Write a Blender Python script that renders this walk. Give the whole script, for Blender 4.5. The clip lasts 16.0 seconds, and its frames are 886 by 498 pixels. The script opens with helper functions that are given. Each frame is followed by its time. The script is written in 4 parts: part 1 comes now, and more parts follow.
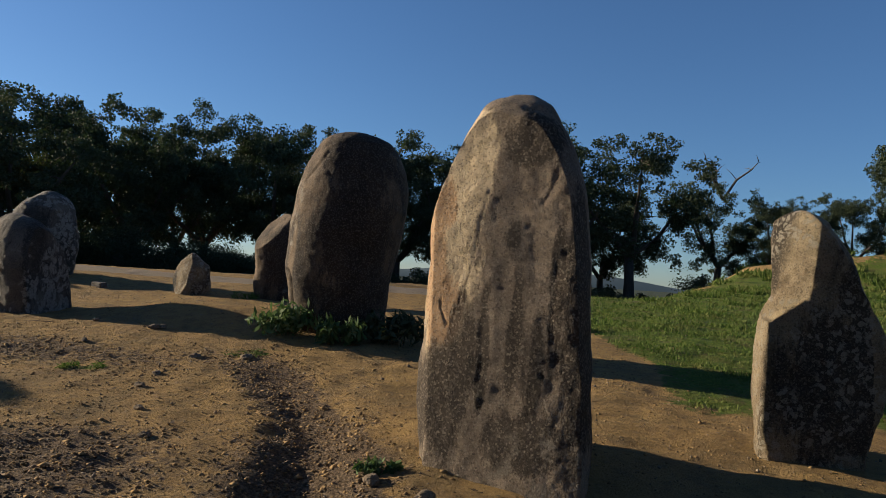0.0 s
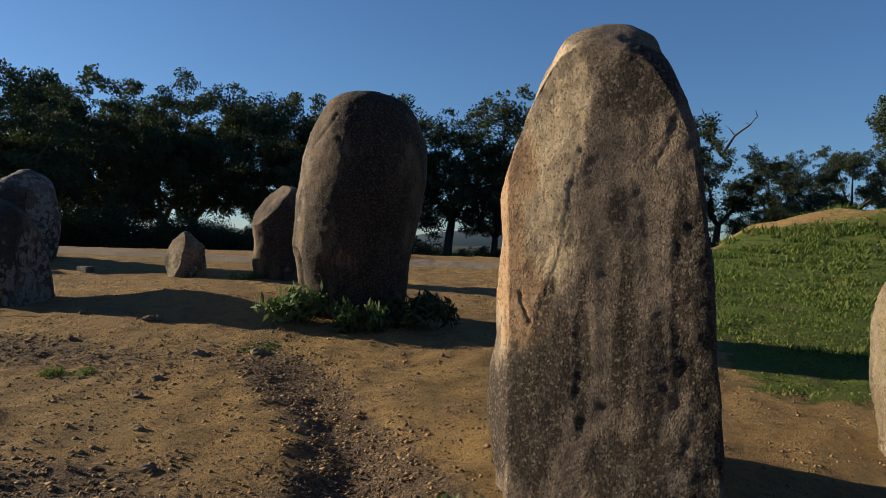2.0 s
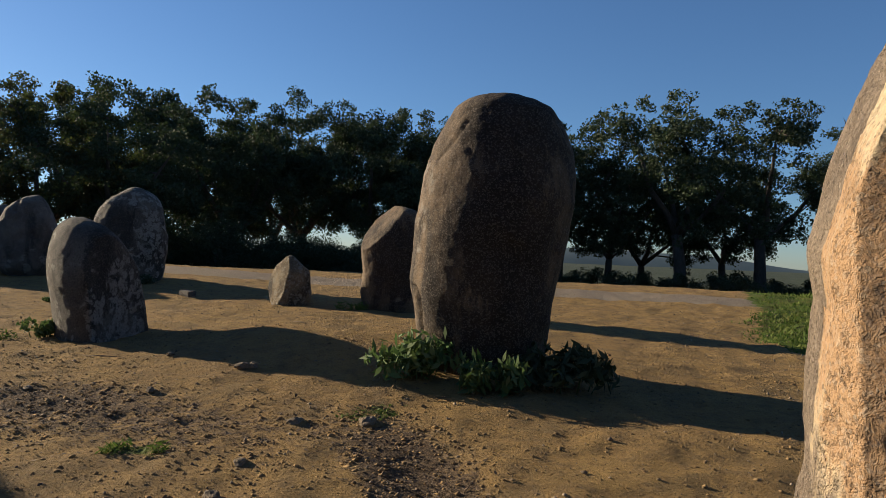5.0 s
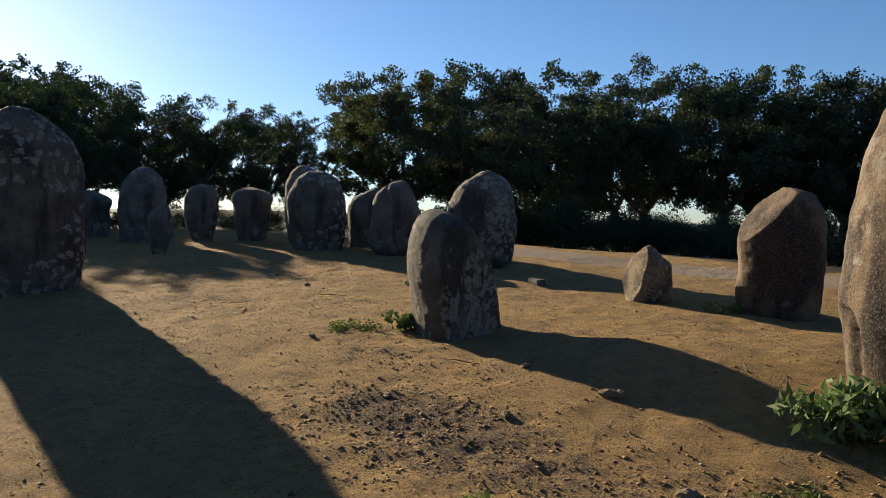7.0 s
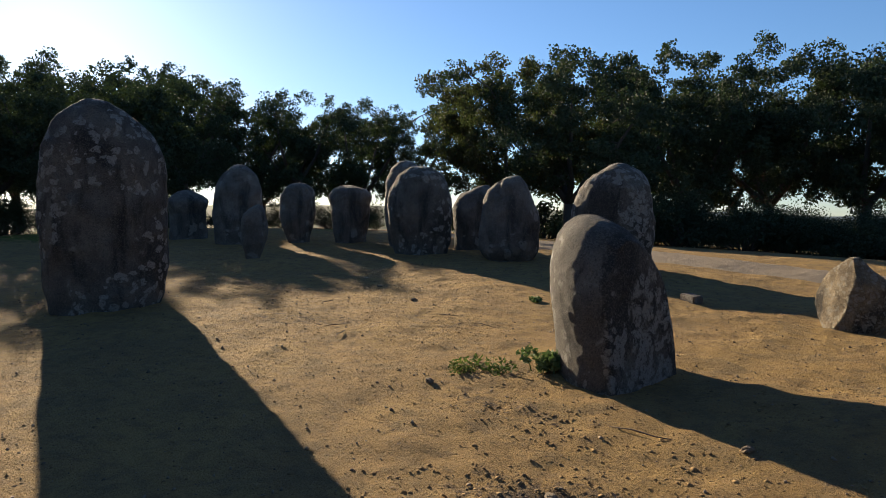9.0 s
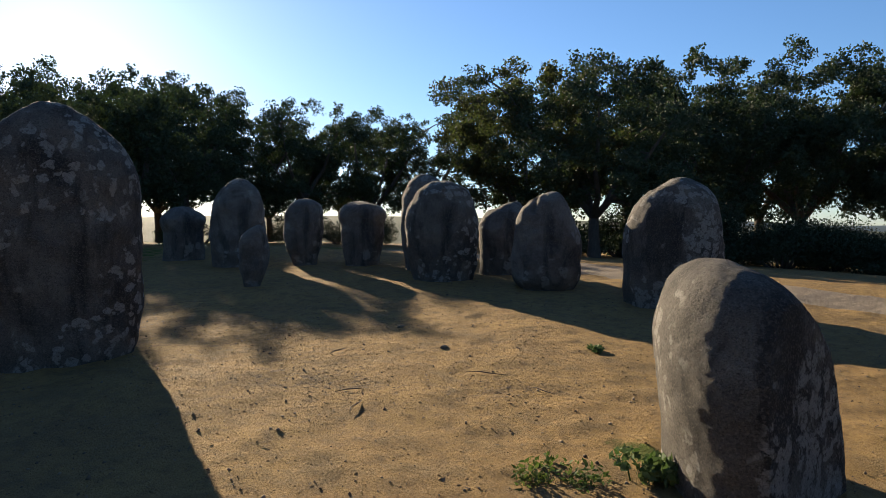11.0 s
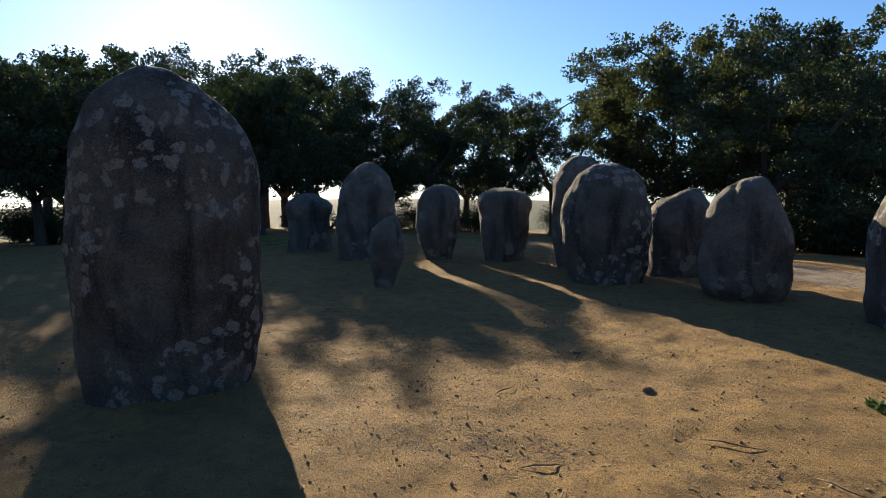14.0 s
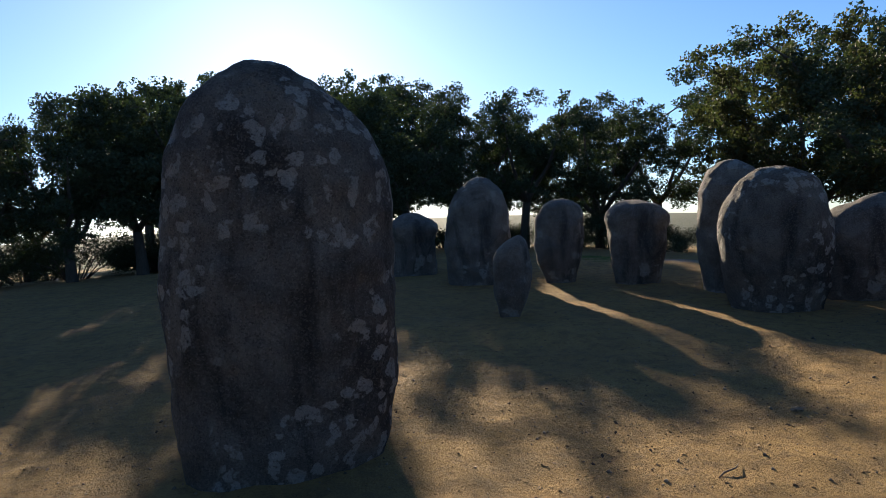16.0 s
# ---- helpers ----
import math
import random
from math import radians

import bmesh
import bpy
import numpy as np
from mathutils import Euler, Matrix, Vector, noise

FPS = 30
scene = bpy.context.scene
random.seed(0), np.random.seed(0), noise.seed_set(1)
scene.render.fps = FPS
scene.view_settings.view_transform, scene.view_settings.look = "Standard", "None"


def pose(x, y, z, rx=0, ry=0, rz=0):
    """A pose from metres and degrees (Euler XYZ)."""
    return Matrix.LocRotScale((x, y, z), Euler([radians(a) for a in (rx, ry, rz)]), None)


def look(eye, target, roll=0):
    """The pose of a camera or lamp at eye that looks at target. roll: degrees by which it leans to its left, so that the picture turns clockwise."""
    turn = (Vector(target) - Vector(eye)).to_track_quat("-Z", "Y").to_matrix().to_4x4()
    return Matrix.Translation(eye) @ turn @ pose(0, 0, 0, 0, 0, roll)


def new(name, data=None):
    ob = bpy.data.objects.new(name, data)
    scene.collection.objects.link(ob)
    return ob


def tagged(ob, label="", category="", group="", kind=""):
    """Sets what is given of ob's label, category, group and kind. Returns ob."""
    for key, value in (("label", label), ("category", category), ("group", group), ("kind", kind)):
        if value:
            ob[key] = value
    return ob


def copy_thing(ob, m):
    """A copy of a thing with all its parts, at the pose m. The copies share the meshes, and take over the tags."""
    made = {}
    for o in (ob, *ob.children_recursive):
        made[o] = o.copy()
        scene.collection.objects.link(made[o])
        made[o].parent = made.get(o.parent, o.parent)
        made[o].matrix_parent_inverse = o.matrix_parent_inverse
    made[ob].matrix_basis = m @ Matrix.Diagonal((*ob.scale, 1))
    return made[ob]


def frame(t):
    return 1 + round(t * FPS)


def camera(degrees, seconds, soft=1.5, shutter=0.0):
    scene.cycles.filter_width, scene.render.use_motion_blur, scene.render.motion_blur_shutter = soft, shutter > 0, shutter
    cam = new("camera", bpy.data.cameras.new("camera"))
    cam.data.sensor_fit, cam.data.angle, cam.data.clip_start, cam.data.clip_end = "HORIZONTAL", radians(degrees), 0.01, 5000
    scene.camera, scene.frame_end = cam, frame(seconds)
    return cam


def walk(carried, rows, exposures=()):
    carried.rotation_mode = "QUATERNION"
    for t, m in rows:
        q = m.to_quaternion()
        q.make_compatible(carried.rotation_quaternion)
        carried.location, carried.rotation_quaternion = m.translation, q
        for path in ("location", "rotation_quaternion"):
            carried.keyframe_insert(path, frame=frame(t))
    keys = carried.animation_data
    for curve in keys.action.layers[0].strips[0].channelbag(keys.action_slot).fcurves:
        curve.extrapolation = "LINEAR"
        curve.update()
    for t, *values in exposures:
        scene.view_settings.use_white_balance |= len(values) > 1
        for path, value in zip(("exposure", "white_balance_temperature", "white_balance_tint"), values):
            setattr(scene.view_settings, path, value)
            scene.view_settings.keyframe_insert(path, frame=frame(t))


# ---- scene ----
cam = camera(65.1, 16.0, 0.7)
PATH = [
    (0, (-0.03, -0.18, 1.44), (-0.03, 1.819, 1.39), 3.4),
    (0.5, (-0.112, 0.077, 1.423), (-0.092, 2.076, 1.388), 2.6),
    (1, (-0.158, 0.265, 1.456), (-0.185, 2.263, 1.377), 2.2),
    (1.5, (-0.304, 0.53, 1.416), (-0.36, 2.524, 1.269), 2.4),
    (2, (-0.446, 0.744, 1.455), (-0.411, 2.738, 1.309), 1.5),
    (2.5, (-0.475, 0.961, 1.443), (-0.246, 2.943, 1.3), 1.9),
    (3, (-0.456, 1.164, 1.502), (0.14, 3.07, 1.38), 2.0),
    (3.5, (-0.565, 1.394, 1.478), (0.292, 3.199, 1.37), 3.4),
    (4, (-0.747, 1.633, 1.524), (-0.077, 3.514, 1.428), 4.0),
    (4.5, (-0.827, 1.891, 1.52), (-0.632, 3.876, 1.374), 2.2),
    (5, (-0.873, 2.212, 1.536), (-1.131, 4.192, 1.428), 1.8),
    (5.2, (-0.899, 2.288, 1.527), (-1.297, 4.245, 1.415), 1.7),
    (7.3, (-1.73, 3.331, 1.711), (-2.917, 4.926, 1.495), 0.4),
    (7.5, (-1.856, 3.401, 1.711), (-3.064, 4.98, 1.493), 0.4),
    (8, (-2.281, 3.68, 1.747), (-3.458, 5.282, 1.52), 0.1),
    (8.5, (-2.624, 4.054, 1.739), (-3.866, 5.602, 1.497), -0.5),
    (9, (-2.966, 4.343, 1.72), (-4.305, 5.812, 1.494), -0.4),
    (9.2, (-3.16, 4.443, 1.728), (-4.527, 5.883, 1.491), 0.0),
    (11.3, (-4.506, 5.547, 1.812), (-5.854, 7.012, 1.621), -0.9),
    (11.5, (-4.584, 5.621, 1.789), (-5.913, 7.103, 1.591), -1.1),
    (12, (-4.837, 5.948, 1.805), (-6.143, 7.451, 1.615), -1.4),
    (12.5, (-5.121, 6.141, 1.813), (-6.435, 7.636, 1.615), -0.5),
    (13, (-5.468, 6.291, 1.859), (-6.799, 7.771, 1.667), -0.2),
    (13.5, (-5.77, 6.297, 1.814), (-7.101, 7.772, 1.587), 0.0),
    (14, (-6.172, 6.306, 1.815), (-7.749, 7.513, 1.575), -0.9),
    (14.5, (-6.526, 6.33, 1.762), (-8.193, 7.398, 1.474), -1.2),
    (15, (-6.985, 6.264, 1.832), (-8.547, 7.487, 1.58), -0.7),
    (15.5, (-7.307, 6.385, 1.785), (-8.924, 7.541, 1.56), -2.2),
    (16, (-7.604, 6.573, 1.78), (-9.319, 7.586, 1.597), -3.0),
]
walk(cam, [(t, look(eye, target, roll)) for t, eye, target, roll in PATH],
     [(0, 0.82, 6250, 12), (4.5, 0.90, 6350, 12.5), (7.3, 1.26, 6600, 12.5), (9.2, 1.32, 6600, 12.5), (13.0, 1.46, 6450, 13), (16.0, 1.46, 6250, 14)])


SUN_EL, SUN_AZ = radians(15.4), radians(-71.5)
world = bpy.data.worlds.new("world")
scene.world = world
world.use_nodes = True
wn = world.node_tree
sky = wn.nodes.new("ShaderNodeTexSky")
sky.sky_type = "NISHITA"
sky.sun_disc = False
sky.sun_elevation, sky.sun_rotation = SUN_EL, SUN_AZ
sky.altitude, sky.air_density, sky.dust_density, sky.ozone_density = 400, 1.05, 0.36, 5.5
wn.nodes["Background"].inputs[1].default_value = 0.064
wn.links.new(sky.outputs[0], wn.nodes["Background"].inputs[0])
# the clearing lies on a hilltop: the true horizon is four degrees lower
way, dip, unit = wn.nodes.new("ShaderNodeTexCoord"), wn.nodes.new("ShaderNodeVectorMath"), wn.nodes.new("ShaderNodeVectorMath")
dip.inputs[1].default_value = (0, 0, 0.07)
unit.operation = "NORMALIZE"
wn.links.new(way.outputs["Generated"], dip.inputs[0])
wn.links.new(dip.outputs[0], unit.inputs[0])
wn.links.new(unit.outputs[0], sky.inputs[0])
sun = new("sun", bpy.data.lights.new("sun", "SUN"))
sun.data.energy, sun.data.angle, sun.data.color = 5.0, radians(0.55), (1.0, 0.84, 0.6)
to_sun = Vector((math.sin(SUN_AZ) * math.cos(SUN_EL), math.cos(SUN_AZ) * math.cos(SUN_EL), math.sin(SUN_EL)))
sun.matrix_world = look((-60, 30, 40), Vector((-60, 30, 40)) - to_sun)


# ---- materials ----
class Nodes:
    """A small wrapper that adds and links shader nodes."""

    def __init__(self, name):
        self.mat = bpy.data.materials.new(name)
        self.mat.use_nodes = True
        self.tree = self.mat.node_tree
        self.bsdf = self.tree.nodes["Principled BSDF"]

    def add(self, kind, **sets):
        n = self.tree.nodes.new(kind)
        for k, v in sets.items():
            n.inputs[k.replace("_", " ")].default_value = v
        return n

    def link(self, a, b):
        self.tree.links.new(a, b)

    def coords(self):
        return self.add("ShaderNodeTexCoord").outputs["Object"]

    def noise(self, scale, detail=4.0, rough=0.6, vec=None, distort=0.0):
        n = self.add("ShaderNodeTexNoise", Scale=scale, Detail=detail, Roughness=rough, Distortion=distort)
        if vec is not None:
            self.link(vec, n.inputs["Vector"])
        return n.outputs["Fac"]

    def voronoi(self, scale, vec=None, feature="F1", out="Distance"):
        n = self.add("ShaderNodeTexVoronoi", Scale=scale)
        n.feature = feature
        if vec is not None:
            self.link(vec, n.inputs["Vector"])
        return n.outputs[out]

    def ramp(self, fac, lo, hi):
        n = self.add("ShaderNodeMapRange")
        n.clamp = True
        n.interpolation_type = "SMOOTHSTEP"
        n.inputs[1].default_value, n.inputs[2].default_value = lo, hi
        self.link(fac, n.inputs[0])
        return n.outputs[0]

    def math(self, op, a, b):
        n = self.add("ShaderNodeMath")
        n.operation = op
        for i, v in enumerate((a, b)):
            if isinstance(v, (int, float)):
                n.inputs[i].default_value = v
            else:
                self.link(v, n.inputs[i])
        return n.outputs[0]

    def mix(self, fac, a, b, blend="MIX"):
        n = self.add("ShaderNodeMix")
        n.data_type, n.blend_type = "RGBA", blend
        for sock, v in ((n.inputs[0], fac), (n.inputs[6], a), (n.inputs[7], b)):
            if isinstance(v, (int, float)):
                sock.default_value = v
            elif isinstance(v, tuple):
                sock.default_value = (*v, 1)
            else:
                self.link(v, sock)
        return n.outputs[2]

    def bump(self, height, strength, distance, normal=None):
        n = self.add("ShaderNodeBump", Strength=strength, Distance=distance)
        self.link(height, n.inputs["Height"])
        if normal is not None:
            self.link(normal, n.inputs["Normal"])
        return n.outputs["Normal"]

    def done(self, color, rough, normal=None, spec=0.3, weathered=1.0):
        if weathered < 1:
            color = self.mix(1.0, color, (weathered,) * 3, "MULTIPLY")
        for key, v in (("Base Color", color), ("Roughness", rough)):
            if isinstance(v, (int, float)):
                self.bsdf.inputs[key].default_value = v
            elif isinstance(v, tuple):
                self.bsdf.inputs[key].default_value = (*v, 1)
            else:
                self.link(v, self.bsdf.inputs[key])
        self.bsdf.inputs["Specular IOR Level"].default_value = spec
        if normal is not None:
            self.link(normal, self.bsdf.inputs["Normal"])
        return self.mat


def granite(name, light, dark, stain_shade, stain_amount, lichen, lichen_amount, grain=1.0, patch=5.0, coarse=78, knobby=0.0, weathered=0.72):
    """Weathered granite: two tones, mineral grain, rusty or dark staining, painted sun and shade, pale crusty lichen
    patches.
    """
    g = Nodes(name)
    p = g.coords()
    tone = g.ramp(g.noise(2.2, 6, 0.65, p), 0.32, 0.7)
    col = g.mix(tone, dark, light)
    streak = g.add("ShaderNodeMapping")
    streak.inputs["Scale"].default_value = (1.6, 1.6, 0.55)
    g.link(p, streak.inputs[0])
    st = g.ramp(g.noise(1.7, 5, 0.6, streak.outputs[0], 0.6), 0.62 - stain_amount * 0.35, 0.8 - stain_amount * 0.3)
    col = g.mix(st, col, stain_shade)
    ragged = g.math("SUBTRACT", g.noise(6, 7, 0.75, streak.outputs[0]), 0.5)

    def mark(name, spread):
        a = g.add("ShaderNodeAttribute")
        a.attribute_name = name
        return g.ramp(g.math("ADD", a.outputs["Fac"], g.math("MULTIPLY", g.math("MULTIPLY", ragged, spread), g.ramp(a.outputs["Fac"], 0.0, 0.1))), 0.38, 0.62)

    # Sunlight on a facet, painted in as a cream colour
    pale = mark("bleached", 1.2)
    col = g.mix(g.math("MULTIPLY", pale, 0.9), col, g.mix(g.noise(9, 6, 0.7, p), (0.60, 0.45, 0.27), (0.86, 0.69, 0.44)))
    rusty = g.mix(0.75, light, (0.46, 0.22, 0.075))
    col = g.mix(g.math("MULTIPLY", mark("rusty", 1.6), 0.75), col, rusty)
    # Dark marks: real stains on some stones, shade painted into the colour on others
    col = g.mix(g.math("MULTIPLY", mark("blackened", 1.4), 0.88), col, stain_shade)
    spots = g.voronoi(95, p, "F1", "Color")
    sep = g.add("ShaderNodeSeparateColor")
    g.link(spots, sep.inputs[0])
    col = g.mix(g.math("MULTIPLY", g.ramp(sep.outputs[0], 0.55, 1.0), 0.3), col, g.mix(0.5, light, (0.5, 0.45, 0.38)))
    col = g.mix(g.math("MULTIPLY", g.ramp(sep.outputs[1], 0.68, 1.0), 0.5), col, (0.045, 0.04, 0.035))
    warp = g.add("ShaderNodeVectorMath")
    wob = g.add("ShaderNodeTexNoise", Scale=9.0, Detail=5.0)
    g.link(p, wob.inputs["Vector"])
    sc = g.add("ShaderNodeVectorMath")
    sc.operation = "SCALE"
    sc.inputs[3].default_value = 0.22
    g.link(wob.outputs["Color"], sc.inputs[0])
    g.link(p, warp.inputs[0])
    g.link(sc.outputs[0], warp.inputs[1])
    blobs = g.voronoi(patch, warp.outputs[0])
    crust = g.math("MULTIPLY", g.ramp(blobs, 0.46, 0.36), g.ramp(g.noise(1.1, 3, 0.5, p), 0.62 - 0.3 * lichen_amount, 0.66 - 0.3 * lichen_amount))
    crust = g.math("MULTIPLY", g.math("MAXIMUM", crust, g.math("MULTIPLY", mark("crusted", 1.8), g.ramp(g.voronoi(11, warp.outputs[0]), 0.66, 0.46))), g.ramp(g.noise(38, 3, 0.6, p), 0.3, 0.5))
    col = g.mix(g.math("MULTIPLY", crust, 0.85 if lichen_amount > 0 else 0.0), col, g.mix(g.noise(17, 5, 0.7, p), g.mix(0.55, lichen, dark), lichen))
    fine = g.noise(130, 3, 0.7, p)
    col = g.mix(0.35, col, g.mix(fine, (0.25, 0.25, 0.25), (0.75, 0.75, 0.75)), "OVERLAY")
    pit = g.math("ADD", g.math("MULTIPLY", g.voronoi(coarse, warp.outputs[0]), 0.6), g.math("MULTIPLY", g.noise(60, 6, 0.85, p), 0.8))
    n1 = g.bump(pit, 0.6 * min(grain, 1.6), 0.016 * 78 / coarse)
    n2 = g.bump(g.noise(7, 6, 0.65, p), 0.6, 0.035, n1)
    if knobby:
        knobs = g.math("MULTIPLY", g.ramp(g.voronoi(115, warped(g, p, 60, 0.02)), 0.75, 0.1), g.ramp(g.math("SUBTRACT", g.noise(12, 4, 0.7, p), g.math("MULTIPLY", pale, 0.16)), 0.3, 0.6))
        n2 = g.bump(knobs, 1.0, knobby, n2)
        # Shade in the pits between knobs, mixed into the colour
        col = g.mix(g.math("MULTIPLY", g.math("MULTIPLY", g.ramp(knobs, 0.2, 0.0), 0.25), g.math("SUBTRACT", 1.0, pale)), col, stain_shade)
        # Crystal glints painted as bright specks
        col = g.mix(g.math("MULTIPLY", g.ramp(sep.outputs[2], 0.86, 0.95), 0.32 if knobby > 0.008 else 0.1), col, (0.62, 0.52, 0.38))
    return g.done(col, 0.88, n2, 0.22, weathered)


def foliage(name, a, b, trans=0.25, dry=None):
    g = Nodes(name)
    geo = g.add("ShaderNodeNewGeometry")
    col = g.mix(geo.outputs["Random Per Island"], a, b)
    if dry:
        p = g.coords()
        col = g.mix(g.math("MULTIPLY", g.ramp(g.noise(0.9, 6, 0.7, p), 0.45, 0.7), 0.8), col, dry)
        col = g.mix(g.math("MULTIPLY", g.ramp(g.noise(1.7, 5, 0.7, p, 0.8), 0.52, 0.66), 0.6), col, a)
    info = g.add("ShaderNodeObjectInfo")
    col = g.mix(g.math("MULTIPLY", info.outputs["Random"], 0.35), col, (0.03, 0.04, 0.022))
    g.done(col, 0.7, None, 0.12)
    tr = g.add("ShaderNodeBsdfTranslucent")
    g.link(g.mix(0.5, col, (0.07, 0.13, 0.02)), tr.inputs[0])
    mx = g.add("ShaderNodeMixShader")
    mx.inputs[0].default_value = trans
    g.link(g.bsdf.outputs[0], mx.inputs[1])
    g.link(tr.outputs[0], mx.inputs[2])
    g.link(mx.outputs[0], g.tree.nodes["Material Output"].inputs[0])
    return g.mat


def bark_material():
    g = Nodes("bark")
    p = g.coords()
    mp = g.add("ShaderNodeMapping")
    mp.inputs["Scale"].default_value = (1, 1, 0.3)
    g.link(p, mp.inputs[0])
    n = g.noise(14, 6, 0.7, mp.outputs[0])
    col = g.mix(n, (0.03, 0.025, 0.02), (0.14, 0.12, 0.10))
    return g.done(col, 0.95, g.bump(n, 0.9, 0.03), 0.1)


def warped(g, p, scale, amount):
    """Coordinates pushed about by noise, so that cells lose their regular outline."""
    wob = g.add("ShaderNodeTexNoise", Scale=scale, Detail=4.0)
    g.link(p, wob.inputs["Vector"])
    sc, add = g.add("ShaderNodeVectorMath"), g.add("ShaderNodeVectorMath")
    sc.operation = "SCALE"
    sc.inputs[3].default_value = amount
    g.link(wob.outputs["Color"], sc.inputs[0])
    g.link(p, add.inputs[0])
    g.link(sc.outputs[0], add.inputs[1])
    return add.outputs[0]


def soil_material():
    """Sandy ground with dark leaf litter, grey gravel of the track and turf, each by a surface mask of the mesh."""
    g = Nodes("soil")
    p = g.coords()

    def mask(name):
        a = g.add("ShaderNodeAttribute")
        a.attribute_name = name
        return a.outputs["Fac"]

    fine, mid, big = g.noise(60, 5, 0.7, p), g.noise(7, 6, 0.65, p), g.noise(0.9, 4, 0.6, p)
    sand = g.mix(g.ramp(big, 0.35, 0.65), (0.44, 0.285, 0.108), (0.38, 0.245, 0.10))
    sand = g.mix(g.ramp(mid, 0.42, 0.72), sand, (0.25, 0.168, 0.082))
    sand = g.mix(g.math("MULTIPLY", g.ramp(g.noise(1.7, 6, 0.7, p), 0.47, 0.66), 0.6), sand, (0.23, 0.168, 0.088))
    sand = g.mix(g.math("MULTIPLY", g.ramp(fine, 0.52, 0.74), 0.5), sand, (0.12, 0.08, 0.048))
    sand = g.mix(g.math("MULTIPLY", g.ramp(g.noise(19, 6, 0.8, p), 0.56, 0.7), 0.6), sand, (0.15, 0.10, 0.058))
    sand = g.mix(g.math("MULTIPLY", g.ramp(g.noise(150, 2, 0.6, p), 0.6, 0.75), 0.45), sand, (0.52, 0.42, 0.29))
    litter = g.mix(g.ramp(g.noise(45, 4, 0.75, p), 0.4, 0.65), (0.10, 0.072, 0.046), (0.27, 0.19, 0.115))
    lm = g.ramp(g.math("ADD", mask("litter"), g.math("MULTIPLY", g.math("SUBTRACT", g.noise(9, 5, 0.7, p), 0.5), 1.3)), 0.38, 0.62)
    col = g.mix(lm, sand, litter)
    gravel = g.mix(g.noise(30, 5, 0.75, p), (0.24, 0.195, 0.145), (0.40, 0.33, 0.25))
    col = g.mix(g.ramp(g.math("ADD", mask("track"), g.math("MULTIPLY", g.math("SUBTRACT", mid, 0.5), 0.5)), 0.4, 0.6), col, gravel)
    turf = g.mix(g.ramp(g.noise(22, 5, 0.7, p), 0.35, 0.65), (0.07, 0.13, 0.018), (0.15, 0.205, 0.03))
    turf = g.mix(g.ramp(g.noise(1.6, 6, 0.7, p), 0.42, 0.72), turf, (0.17, 0.165, 0.045))
    turf = g.mix(g.ramp(g.noise(0.6, 6, 0.7, p), 0.52, 0.7), turf, (0.03, 0.07, 0.012))
    turf = g.mix(g.math("MULTIPLY", g.ramp(g.noise(2.6, 6, 0.75, p), 0.5, 0.66), 0.65), turf, (0.15, 0.115, 0.055))
    gm = g.ramp(g.math("ADD", mask("turf"), g.math("MULTIPLY", g.math("SUBTRACT", g.noise(3.5, 6, 0.7, p), 0.5), 1.1)), 0.4, 0.6)
    col = g.mix(gm, col, turf)
    far = g.mix(g.noise(0.02, 4, 0.6, p), (0.03, 0.045, 0.03), (0.07, 0.085, 0.05))
    col = g.mix(mask("far"), col, far)
    h = g.math("ADD", g.math("MULTIPLY", fine, 0.5), g.math("ADD", mid, g.math("MULTIPLY", g.noise(24, 6, 0.8, p), 0.9)))
    crumb = g.math("MULTIPLY", g.ramp(g.voronoi(42, warped(g, p, 14, 0.05)), 0.65, 0.05), g.ramp(g.noise(5, 5, 0.7, p), 0.35, 0.6))
    crumb = g.math("ADD", crumb, g.math("MULTIPLY", g.ramp(g.voronoi(95, p), 0.6, 0.1), 0.45))
    n0 = g.bump(crumb, 0.7, 0.02)
    n1 = g.bump(h, 1.0, 0.05, n0)
    # Hollows between crumbs are coloured darker to deepen their shade
    col = g.mix(g.math("MULTIPLY", g.ramp(crumb, 0.25, 0.0), 0.16), col, (0.10, 0.07, 0.045))
    n2 = g.bump(g.noise(160, 2, 0.6, p), 0.5, 0.008, n1)
    return g.done(col, 0.95, n2, 0.12, 0.92)


def plain(name, color, rough, spot, scale=30.0, amount=0.6):
    g = Nodes(name)
    p = g.coords()
    n = g.noise(scale, 5, 0.7, p)
    return g.done(g.mix(g.math("MULTIPLY", g.ramp(n, 0.35, 0.7), amount), color, spot), rough, g.bump(n, 0.5, 0.01), 0.15)


def varied(name, a, b, rough=0.9, spec=0.15):
    g = Nodes(name)
    geo = g.add("ShaderNodeNewGeometry")
    col = g.mix(geo.outputs["Random Per Island"], a, b)
    return g.done(col, rough, None, spec, 0.76)


